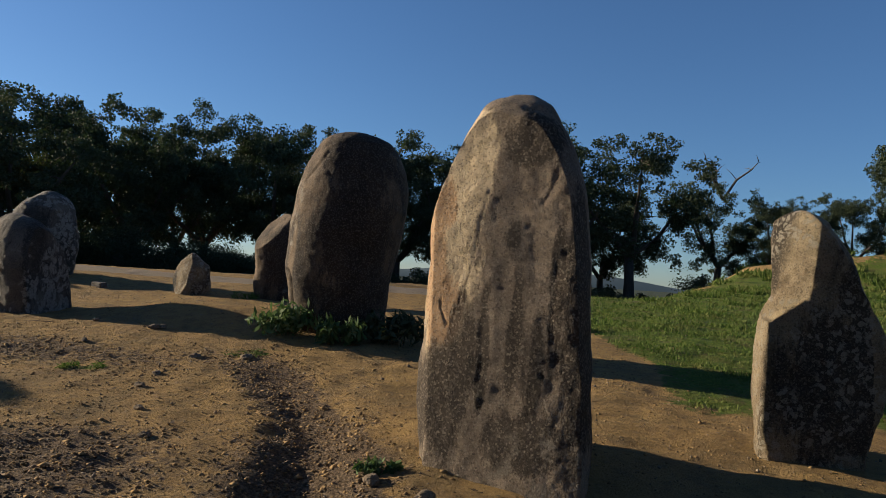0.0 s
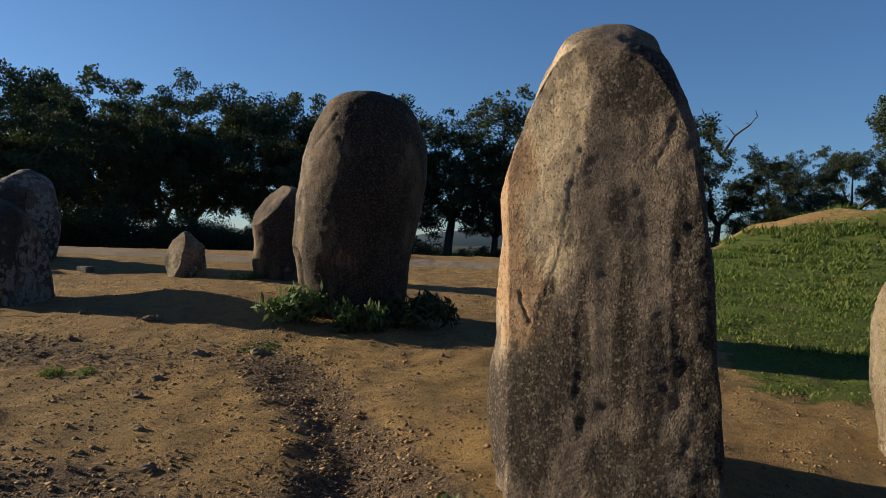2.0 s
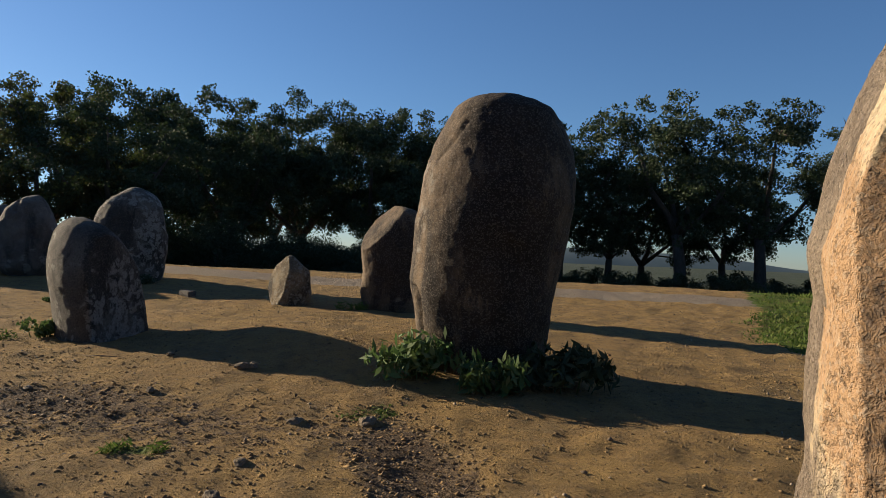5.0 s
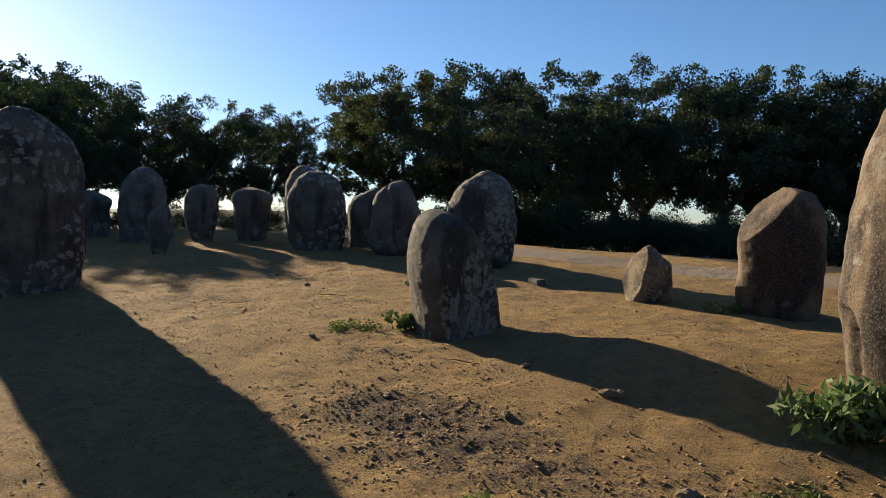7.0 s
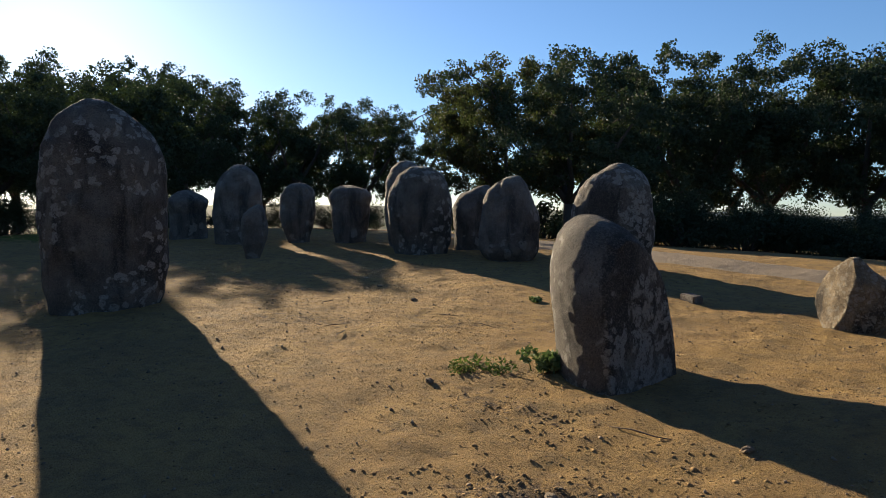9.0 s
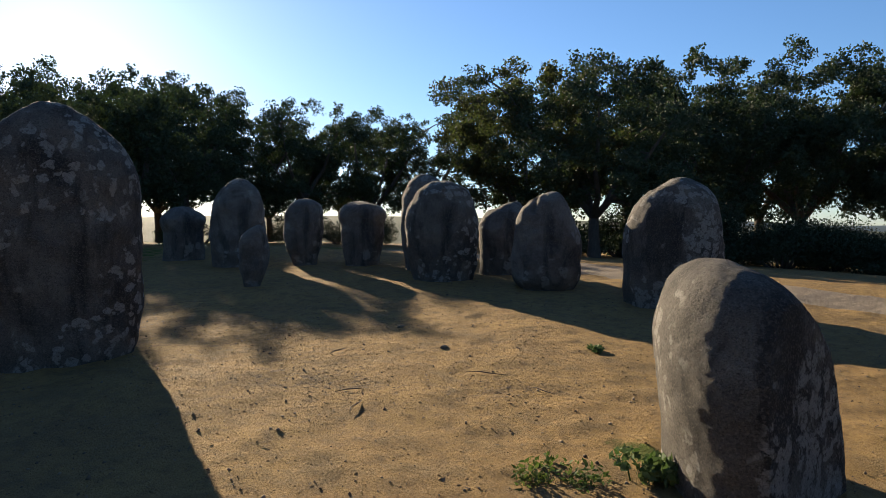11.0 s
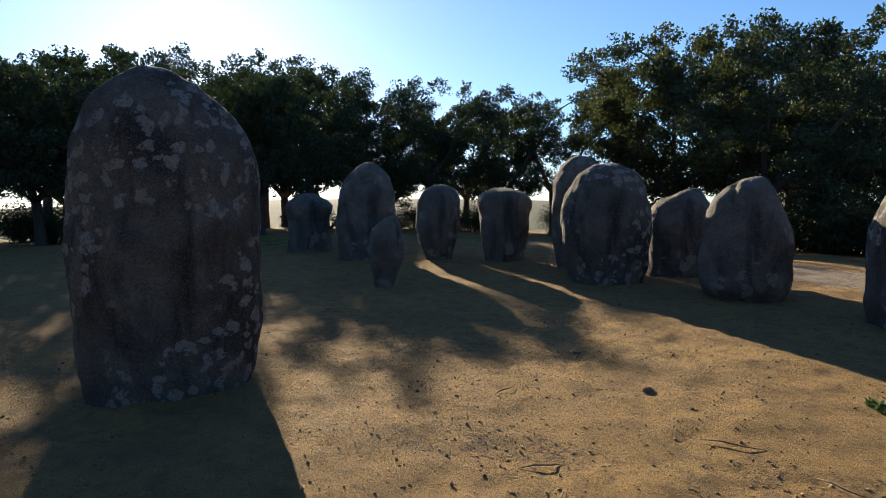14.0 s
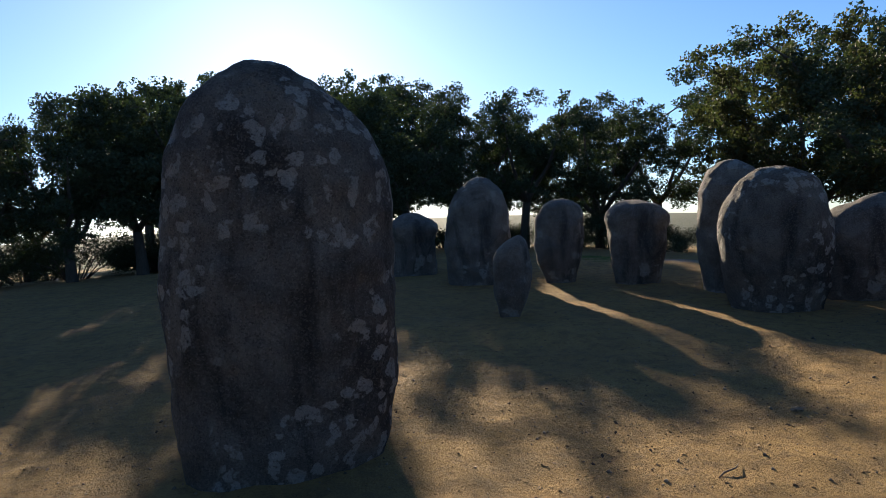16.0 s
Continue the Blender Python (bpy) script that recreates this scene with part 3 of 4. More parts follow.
def build_bush(seed, width, tall, dense, material, label, size=0.09):
    rng = random.Random(seed)
    bush = thing("bush", (0, 0, -500), label, "bush", "scrub along the clearing")
    clumps, wood = [], []
    for _ in range(14):
        q, s = rng.uniform(0, 6.28), rng.random() ** 0.6
        x, y = math.cos(q) * s * width, math.sin(q) * s * width * 0.7
        z = tall * rng.uniform(0.3, 0.85) * (1 - 0.45 * s)
        clumps.append((x, y, z, rng.uniform(0.22, 0.4) * tall, dense // 14))
        wood.append(tube([(x * 0.15, y * 0.15, -0.1), (x * 0.5, y * 0.5, z * 0.6), (x, y, z)], [0.03, 0.02, 0.006], 5))
    v, f = leaves(clumps, size, seed)
    v[:, 2] = np.abs(v[:, 2] - 0.02) + 0.02
    part("stem", mesh("stem", *join(wood), BARK), bush)
    part("leaves", mesh("leaves", v, f, material, False), bush)
    return bush


def plant(first, used, x, y, rz, s):
    """Sets the built thing at its first place, or a copy of it at the next ones."""
    m = pose(x, y, gz(x, y), 0, 0, rz)
    if first.name in used:
        ob = copy_thing(first, m)
    else:
        used.add(first.name)
        first.matrix_basis = m
        ob = first
    ob.scale = (s, s, s * (0.94 + 0.12 * ((rz * 7) % 10) / 10))
    return ob


build_ground()

# ---- the standing stones, from the first passed to the far side of the ring ----
menhir((0.41, 4.03), 13.8, (2.335, -0.04), [(2.305, -0.155, 0.09), (2.263, -0.234, 0.159), (2.168, -0.301, 0.215), (2.083, -0.349, 0.262), (1.967, -0.395, 0.308), (1.862, -0.432, 0.344), (1.735, -0.468, 0.38), (1.576, -0.504, 0.404), (1.44, -0.53, 0.42), (1.3, -0.51, 0.44), (1.18, -0.52, 0.45), (1.04, -0.53, 0.46), (0.92, -0.53, 0.47), (0.78, -0.52, 0.48), (0.66, -0.54, 0.5), (0.52, -0.56, 0.5), (0.4, -0.56, 0.51), (0.26, -0.54, 0.52), (0.13, -0.5, 0.52)], 0.74, GRANITE_WARM, 1,
       "tall tan granite menhir with rusty stains and a long crack", around=320, tall=340, power=3.3, rough=0.3, lean=0.18,
       facets=[((-0.87, -0.45, 0.02), 0.51), ((-0.21, -1, 0.13), 0.40)],
       cracks=[(-0.16, 1.70, -0.19, 1.45, 0.007, 0.0025), (-0.19, 1.45, -0.25, 1.14, 0.007, 0.0025), (-0.25, 1.14, -0.31, 0.91, 0.006, 0.0025), (-0.40, 1.03, -0.35, 0.90, 0.008, 0.006),
               (-0.13, 1.0, -0.11, 0.6, 0.024, 0.004), (-0.03, 1.27, 0.00, 0.55, 0.024, 0.004), (0.07, 1.09, 0.09, 0.46, 0.019, 0.004), (0.27, 1.32, 0.30, 0.6, 0.027, 0.003),
               (0.14, 1.5, 0.15, 1.18, 0.021, 0.003), (0.02, 1.72, 0.18, 1.64, 0.018, 0.004), (0.18, 1.64, 0.25, 1.81, 0.018, 0.004), (0.05, 0.47, 0.45, 0.45, 0.009, 0.002)],
       # Dark stains and bands; shade is painted in at the foot and right edge
       marks=[("blackened", -0.25, 0.69, 0.13, 0.45), ("blackened", -0.34, 0.46, 0.15, 0.42), ("blackened", -0.47, 0.42, 0.12, 0.3), ("blackened", 0.46, 1.2, 0.15, 1.2), ("blackened", -0.11, 0.75, 0.055, 0.42), ("blackened", 0.07, 0.85, 0.045, 0.5),
              ("blackened", 0.2, 0.72, 0.05, 0.4), ("blackened", 0.29, 1.15, 0.05, 0.55), ("blackened", 0.1, 2.0, 0.2, 0.2), ("blackened", 0.15, 0.3, 0.3, 0.2), ("blackened", 0.02, 1.45, 0.06, 0.12),
              # Rust stains, then the sun on the left facet painted as cream patches
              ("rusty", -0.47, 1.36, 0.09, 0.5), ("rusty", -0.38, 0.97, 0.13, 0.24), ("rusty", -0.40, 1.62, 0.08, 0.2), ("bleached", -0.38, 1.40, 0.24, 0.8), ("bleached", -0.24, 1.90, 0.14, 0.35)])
menhir((-1.235, 8.65), -5.7, (2.60, -0.02), [(2.56, -0.26, 0.32), (2.50, -0.37, 0.46), (2.40, -0.44, 0.55), (2.21, -0.54, 0.65), (1.95, -0.64, 0.72), (1.63, -0.70, 0.72), (1.44, -0.73, 0.69), (1.11, -0.75, 0.63),
        (0.86, -0.75, 0.59), (0.66, -0.73, 0.56), (0.47, -0.70, 0.53), (0.21, -0.67, 0.49), (-0.04, -0.66, 0.47)], 0.60, GRANITE_BROWN, 2,
       "broad dark brown rounded menhir with weeds at its foot", around=150, tall=160, power=2.1, rough=0.55,
       cracks=[(-0.55, 2.0, -0.28, 2.32, 0.015, 0.02), (-0.70, 0.85, -0.60, 0.3, 0.02, 0.045), (0.62, 1.55, 0.5, 1.2, 0.05, 0.03)],
       # The front turned from the sun gets its shade as dark colour
       marks=[("blackened", 0.15, 2.3, 0.5, 0.6), ("blackened", 0.1, 1.3, 0.5, 1.0), ("blackened", 0.0, 0.4, 0.4, 0.5)])
menhir((2.62, 4.70), 43.6, (1.71, -0.15), [(1.68, -0.30, -0.02), (1.59, -0.33, 0.06), (1.42, -0.32, 0.17), (1.24, -0.30, 0.25), (1.11, -0.30, 0.32), (1.03, -0.36, 0.36),
        (0.92, -0.41, 0.41), (0.78, -0.45, 0.44), (0.60, -0.44, 0.45), (0.42, -0.42, 0.42), (0.24, -0.38, 0.38), (0.06, -0.33, 0.36)], 0.40, GRANITE_PALE, 3,
       "notched pale granite menhir with coarse speckled face", around=170, tall=190, power=3.0, rough=0.5, facets=[((-0.85, -0.5, 0.0), 0.335), ((0.6, -0.8, 0.05), 0.16)],
       ledges=[((-0.35, -0.93, 0.12), 0.27, 0.97, 0.85)], cracks=[(-0.36, 0.75, -0.33, 0.6, 0.02, 0.03)],
       # Both marks deepen the shade of the unlit front and right side by colour
       marks=[("blackened", 0.18, 0.55, 0.42, 0.62), ("blackened", 0.3, 1.2, 0.2, 0.4)])
menhir((3.71, 5.10), 49.0, (0.31, 0.0), [(0.27, -0.06, 0.08), (0.14, -0.10, 0.16), (0.0, -0.12, 0.2)], 0.2, GRANITE_PALE, 4, "low broken stub of pale granite on sand", around=48, tall=40)
menhir((-3.00, 12.70), -7.7, (1.57, 0.05), [(1.53, -0.15, 0.29), (1.43, -0.30, 0.39), (1.26, -0.41, 0.46), (0.99, -0.49, 0.49), (0.58, -0.48, 0.50), (0.23, -0.48, 0.49), (0.0, -0.45, 0.45)], 0.34,
       GRANITE_BROWN, 5, "dark grey-brown menhir with a slanting pale rim", power=3.2, rough=0.7, facets=[((-0.62, -0.45, 0.64), 0.98)], marks=[("blackened", 0.1, 0.8, 0.45, 0.7)])
menhir((-4.67, 12.72), -17.4, (0.78, 0.02), [(0.69, -0.12, 0.15), (0.58, -0.22, 0.27), (0.35, -0.33, 0.32), (0.11, -0.33, 0.34), (0.0, -0.28, 0.32)], 0.26,
       GRANITE_PALE, 6, "small pointed tan stone standing on the sand", around=64, tall=60, power=3.0, facets=[((-0.8, -0.5, 0.25), 0.26)])
menhir((-5.76, 9.48), -28.7, (1.34, -0.19), [(1.29, -0.36, 0.03), (1.21, -0.43, 0.14), (1.06, -0.48, 0.26), (0.86, -0.51, 0.37), (0.66, -0.50, 0.44), (0.46, -0.47, 0.48), (0.26, -0.45, 0.51), (0.07, -0.44, 0.53), (-0.03, -0.43, 0.53)], 0.70,
       GRANITE_LICHEN, 7, "hunched grey menhir with pale lichen crusts", around=150, tall=150, power=2.3, rough=0.4, skew=-0.15, facets=[((0.8, -0.6, 0.06), 0.42)], cracks=[(0.0, 0.2, -0.06, -0.05, 0.015, 0.03)],
       # Lichen crusts; the last mark paints shade beyond the sunlit left part
       marks=[("crusted", 0.3, 0.3, 0.22, 0.4), ("crusted", 0.25, 0.75, 0.13, 0.25), ("crusted", 0.05, 0.4, 0.12, 0.15), ("blackened", 0.08, 0.8, 0.2, 0.6)])
menhir((-8.72, 14.90), -18.9, (1.77, 0.08), [(1.72, -0.14, 0.30), (1.55, -0.40, 0.50), (1.28, -0.58, 0.62), (0.94, -0.68, 0.68), (0.59, -0.70, 0.68), (0.24, -0.70, 0.64), (-0.05, -0.65, 0.58)], 0.55,
       GRANITE_LICHEN, 8, "egg-shaped grey menhir spotted with white lichen", around=110, tall=110, marks=[("crusted", 0.42, 0.9, 0.24, 0.6), ("crusted", -0.2, 0.15, 0.3, 0.15), ("blackened", -0.1, 1.0, 0.3, 0.6)])
menhir((-10.96, 14.99), -30.8, (1.57, 0.09), [(1.50, -0.20, 0.25), (1.42, -0.32, 0.32), (1.18, -0.46, 0.43), (0.85, -0.51, 0.54), (0.44, -0.54, 0.56), (0.11, -0.52, 0.49), (0.0, -0.40, 0.42)], 0.45,
       GRANITE_GREY, 9, "dark rounded menhir with a notch near its top", cracks=[(-0.16, 1.56, -0.2, 1.3, 0.04, 0.06)])
menhir((-12.68, 16.15), -35.0, (1.37, 0.19), [(1.32, -0.05, 0.31), (1.20, -0.34, 0.38), (1.00, -0.49, 0.48), (0.66, -0.52, 0.54), (0.07, -0.53, 0.50)], 0.4,
       GRANITE_GREY, 10, "grey menhir with a sloping pointed top", power=3.0)
menhir((-13.01, 14.67), -40.9, (1.76, 0.0), [(1.69, -0.31, 0.32), (1.46, -0.53, 0.51), (1.10, -0.64, 0.64), (0.65, -0.66, 0.66), (0.19, -0.59, 0.60), (0.0, -0.54, 0.56)], 0.5,
       GRANITE_LICHEN, 11, "large rounded grey menhir mottled with lichen", around=100)
menhir((-14.24, 15.55), -38.0, (1.92, -0.04), [(1.84, -0.31, 0.18), (1.66, -0.45, 0.34), (1.20, -0.51, 0.46), (0.73, -0.51, 0.52), (0.07, -0.43, 0.49)], 0.4,
       GRANITE_GREY, 12, "tall grey menhir half hidden behind another stone")
menhir((-15.81, 15.15), -44.8, (1.33, -0.07), [(1.29, -0.32, 0.28), (1.21, -0.42, 0.43), (0.86, -0.46, 0.46), (0.45, -0.44, 0.44), (0.04, -0.40, 0.34)], 0.36,
       GRANITE_GREY, 13, "squat square-topped grey menhir", power=3.6)
menhir((-16.90, 14.42), -50.6, (1.41, 0.08), [(1.36, -0.18, 0.29), (1.21, -0.34, 0.39), (0.84, -0.42, 0.42), (0.42, -0.40, 0.37), (0.02, -0.24, 0.26)], 0.33,
       GRANITE_GREY, 14, "rounded menhir tapering towards its foot")
menhir((-18.17, 13.58), -59.6, (1.88, 0.02), [(1.77, -0.25, 0.33), (1.49, -0.47, 0.51), (0.93, -0.57, 0.58), (0.03, -0.58, 0.50)], 0.45, GRANITE_GREY, 15, "tall plain grey menhir at the far side")
menhir((-15.02, 11.97), -54.6, (1.05, 0.12), [(1.00, 0.0, 0.21), (0.84, -0.17, 0.26), (0.59, -0.24, 0.27), (0.27, -0.24, 0.23), (0.04, -0.18, 0.16)], 0.2, GRANITE_GREY, 16, "slender curved grey menhir with a rim of light", around=64, tall=70)
menhir((-20.22, 13.32), -64.1, (1.22, -0.01), [(1.10, -0.35, 0.36), (0.62, -0.45, 0.45), (0.0, -0.49, 0.45)], 0.4, GRANITE_GREY, 17, "low blocky grey menhir near the trees", power=3.2)
menhir((-12.05, 7.97), -72.6, (2.61, -0.12), [(2.57, -0.26, 0.06), (2.46, -0.43, 0.27), (2.13, -0.62, 0.61), (1.75, -0.70, 0.72), (1.38, -0.74, 0.75), (0.80, -0.75, 0.71), (0.21, -0.75, 0.64), (-0.05, -0.72, 0.56)], 0.5,
       GRANITE_LICHEN, 18, "massive grey menhir crusted with lichen, backlit", around=140, tall=150)

# ---- trees ----
TALL = (8.6, 8.2, 9.0, 8.4, 8.2, 8.4, 9.2)
OAKS = [build_tree(11, TALL[0], 4.6, 1.7, 36000, LEAF_DARK, "dark evergreen oak with a broad crown"),
        build_tree(12, TALL[1], 4.2, 1.9, 31000, LEAF_DARK, "evergreen oak with forked leaning trunk"),
        build_tree(13, TALL[2], 4.4, 1.9, 34000, LEAF_DARK, "tall dark evergreen oak at the clearing's edge"),
        build_tree(14, TALL[3], 4.0, 2.4, 22000, LEAF_DARK, "thin-crowned cork oak with open limbs"),
        build_tree(15, TALL[4], 4.2, 1.4, 34000, LEAF_RUST, "evergreen oak with rusty outer leaves"),
        build_tree(16, TALL[5], 3.6, 2.2, 20000, LEAF_DARK, "cork oak with bare dead branches on top", 3),
        build_tree(19, TALL[6], 5.6, 2.9, 70000, LEAF_DARK, "large round-crowned oak behind the grassy mound", 0, 150)]
used = set()
TREES = [
    (-28.3, 3.3, 4.3, 1), (-28.6, 5.5, 4.1, 3), (-28.6, 7.4, 4.4, 0), (-28.9, 9.2, 5.0, 1), (-43.2, 11.4, 7.0, 1), (-29.1, 11.1, 5.6, 2), (-43.6, 14.5, 8.4, 2), (-29.1, 13.3, 5.7, 0), (-43.6, 18.0, 8.5, 0), (-28.9, 15.8, 5.6, 1), (-43.2, 22.0, 8.6, 1), (-29.9, 18.3, 5.7, 3), (-44.8, 26.0, 8.3, 3),
    (-33.2, 22.8, 5.9, 0), (-30.2, 23.8, 5.6, 3), (-29.0, 26.8, 5.3, 0), (-29.4, 30.8, 5.5, 3), (-20.6, 27.4, 6.6, 4), (-17.4, 27.4, 6.5, 0), (-20.5, 35.8, 8.4, 1), (-17.8, 39.2, 8.3, 2),
    (-15.0, 43.2, 8.4, 0), (-10.2, 42.1, 7.5, 1), (-6.6, 43.8, 7.5, 2), (-3.0, 44.2, 7.6, 0), (0.5, 42.2, 7.2, 3), (3.3, 42.0, 5.0, 1), (6.8, 39.5, 8.6, 3), (11.0, 40.4, 8.5, 3),
    (18.4, 46.4, 6.8, 5), (20.6, 43.2, 4.6, 0), (23.7, 45.2, 5.1, 3), (28.1, 47.2, 5.8, 1), (28.9, 36.9, 9.9, 6), (37.1, 34.4, 5.5, 1), (35.7, 29.8, 7.1, 2), (37.7, 27.1, 8.2, 0),
    (39.5, 24.1, 8.0, 2), (-22.5, 44.8, 8.3, 0), (-18.6, 48.4, 8.2, 1), (-9.5, 49.4, 7.4, 0), (-5.4, 50.0, 7.0, 1), (-25.3, 34.2, 7.2, 2), (-35.3, 30.2, 4.9, 1), (-39.3, 28.1, 5.3, 0),
    (-44.0, 23.7, 7.0, 0), (-46.2, 16.9, 7.4, 1), (-47.1, 12.8, 6.7, 0), (-45.6, 6.6, 6.1, 2), (11.0, 47.7, 5.7, 1), (6.0, 47.7, 5.6, 0),
]
# unseen oaks, added behind the walker, close the south and east to dim sky fill
for k in range(17):
    q = radians(100 + 142 * k / 16)
    d = 20 + 2.5 * math.sin(k * 2.3)
    TREES.append((-2.5 + math.sin(q) * d * 1.15, 3.0 + math.cos(q) * d, 8.6 + 0.9 * math.sin(k * 1.7), k % 3))
for k, (x, y, top, v) in enumerate(TREES):
    plant(OAKS[v], used, x, y, (k * 67) % 360, (top - gz(x, y)) / TALL[v])

BUSHES = [build_bush(31, 1.2, 1.3, 3600, LEAF_GREY, "grey-green scrubby bush beside the fence", 0.07), build_bush(32, 1.0, 1.0, 3000, LEAF_DARK, "low dark green shrub under the oaks", 0.07),
          build_bush(33, 2.4, 3.0, 9000, LEAF_DARK, "tangled dark undergrowth between the oak trunks", 0.09)]
used = set()
rng = random.Random(77)
SCRUB = []
for k in range(40):
    q, d = radians(-108 + 122 * k / 39 + rng.uniform(-1.5, 1.5)), rng.uniform(26, 36)
    SCRUB.append((-5.0 + math.sin(q) * d, 7.0 + math.cos(q) * d, 1, rng.uniform(0.9, 2.0) * (0.6 if -62 < math.degrees(q) < -38 else 1.0)))
for k in range(18):
    q, d = radians(-34 + 48 * k / 17 + rng.uniform(-1, 1)), rng.uniform(27, 34)
    SCRUB.append((-3.0 + math.sin(q) * d, 5.0 + math.cos(q) * d, 1, rng.uniform(1.1, 2.0) * (0.6 if q > -0.03 else 1.0)))
for k in range(10):
    q, d = radians(14 + 22 * k / 9), rng.uniform(38, 44)
    SCRUB.append((math.sin(q) * d, 1 + math.cos(q) * d, 1, rng.uniform(1.2, 1.9)))
for k in range(10):
    q, d = radians(5 + 21 * k / 9), rng.uniform(33, 37)
    SCRUB.append((math.sin(q) * d, 1 + math.cos(q) * d, 1, rng.uniform(0.7, 1.2)))
for k in range(22):
    q, d = radians(42 + 24 * k / 21), rng.uniform(38.6, 42.5)
    SCRUB.append((math.sin(q) * d, 1.4 + math.cos(q) * d, 0, rng.uniform(1.2, 2.6)))
for k in range(13):
    q, d = radians(-30 + 25 * k / 12 + rng.uniform(-1, 1)), rng.uniform(29, 33)
    SCRUB.append((-3.0 + math.sin(q) * d, 5.0 + math.cos(q) * d, 2, rng.uniform(0.75, 1.2)))
for k in range(7):
    q, d = radians(-106 + 26 * k / 6 + rng.uniform(-1, 1)), rng.uniform(22, 25)
    SCRUB.append((-8.0 + math.sin(q) * d, 9.0 + math.cos(q) * d, 2, rng.uniform(0.5, 0.8)))
for k in range(6):
    q, d = radians(-58 + 24 * k / 5 + rng.uniform(-1, 1)), rng.uniform(26, 30)
    SCRUB.append((-8.0 + math.sin(q) * d, 9.0 + math.cos(q) * d, 2, rng.uniform(0.5, 0.75)))
for k, (x, y, v, s) in enumerate(SCRUB):
    plant(BUSHES[v], used, x, y, (k * 97) % 360, s)


# ---- fence along the meadow ----
def build_fence():
    fence = thing("wire_fence", (0, 0, 0), "wire fence on grey wooden posts beside the scrub", "fence")
    pts = [(26.9, 30.6), (27.2, 28.9), (27.4, 27.2), (28.5, 25.2), (29.5, 23.1), (30.9, 21.0), (32.2, 18.8)]
    tops = []
    for k, (x, y) in enumerate(pts):
        z = gz(x, y)
        v, f = tube([(0, 0, -0.3), (0.01, 0, 0.5), (0.03 * (k % 3 - 1), 0.02, 1.05), (0.03 * (k % 3 - 1), 0.02, 1.09)], [0.065, 0.06, 0.055, 0.04], 8)
        part("post", mesh("post", v, f, POST_WOOD), fence, m=pose(x, y, z))
        tops.append(Vector((x, y, z)))
    for h in (0.25, 0.5, 0.75, 0.98):
        path = []
        for a, b in zip(tops, tops[1:]):
            path += [a + Vector((0, 0, h)), a.lerp(b, 0.5) + Vector((0, 0, h - 0.03))]
        path.append(tops[-1] + Vector((0, 0, h)))
        v, f = tube(path, [0.006] * len(path), 5)
        part("wire", mesh("wire", v, f, WIRE), fence)


build_fence()


# ---- weeds at the feet of the stones ----
def weed_clump(x, y, wide, tall, count, seed, label, slim=0.3, size=0.12, material=None):
    weed = thing("weed_clump", (x, y, gz(x, y) - 0.01), label, "weed", "weeds on the sand")
    rng = random.Random(seed)
    clumps, stems = [], []
    for _ in range(max(5, count // 60)):
        q, s = rng.uniform(0, 6.28), rng.random() ** 0.5
        cx, cy = math.cos(q) * s * wide, math.sin(q) * s * wide * 0.6
        cz = tall * rng.uniform(0.25, 0.75)
        clumps.append((cx, cy, cz, max(tall * 0.42, wide * 0.4), 60))
        stems.append(tube([(cx * 0.7, cy * 0.7, -0.02), (cx, cy, cz)], [0.006, 0.003], 4))
    v, f = leaves(clumps, size, seed, slim, 0.8)
    v[:, 2] = np.abs(v[:, 2])
    v[:, 2] *= min(1.0, tall / float(np.percentile(v[:, 2], 97)))
    part("stem", mesh("stem", *join(stems), LEAF_BRIGHT), weed)["kind"] = "stuff"
    part("leaves", mesh("leaves", v, f, material or LEAF_BRIGHT, False), weed)
    return weed


weed_clump(-1.85, 8.0, 0.27, 0.42, 700, 1, "leafy bright green weeds at a stone's foot")
weed_clump(-1.2, 7.82, 0.22, 0.32, 480, 2, "leafy green weeds with pale leaf tips")
# The dark oak leaf material puts the stone's shade into this clump's colour
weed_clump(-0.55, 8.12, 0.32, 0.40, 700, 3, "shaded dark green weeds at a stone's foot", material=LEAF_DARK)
weed_clump(-6.2, 9.15, 0.2, 0.24, 520, 4, "fresh green weed beside a grey stone", 0.5, 0.06)
weed_clump(-6.65, 8.82, 0.34, 0.09, 420, 14, "low dull green mat of growth on sand", 0.4, 0.05, GRASS)
weed_clump(-3.28, 6.18, 0.2, 0.06, 300, 5, "small flat tuft of grass on sand", 0.2, 0.06, GRASS)
weed_clump(-8.08, 11.8, 0.12, 0.07, 180, 6, "tiny green sprout on the sand", 0.5, 0.05)
weed_clump(-0.32, 3.75, 0.12, 0.12, 180, 7, "small weed at the tall stone's foot", 0.4, 0.05)
weed_clump(-3.5, 12.3, 0.3, 0.12, 300, 8, "low green tuft beside a dark stone", 0.25, 0.07, GRASS)
# Shade again given by the dark leaf material
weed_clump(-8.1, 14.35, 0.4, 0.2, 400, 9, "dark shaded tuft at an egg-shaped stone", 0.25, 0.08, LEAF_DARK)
weed_clump(-2.0, 7.15, 0.3, 0.05, 300, 10, "thin green growth on bare soil", 0.4, 0.04, GRASS)


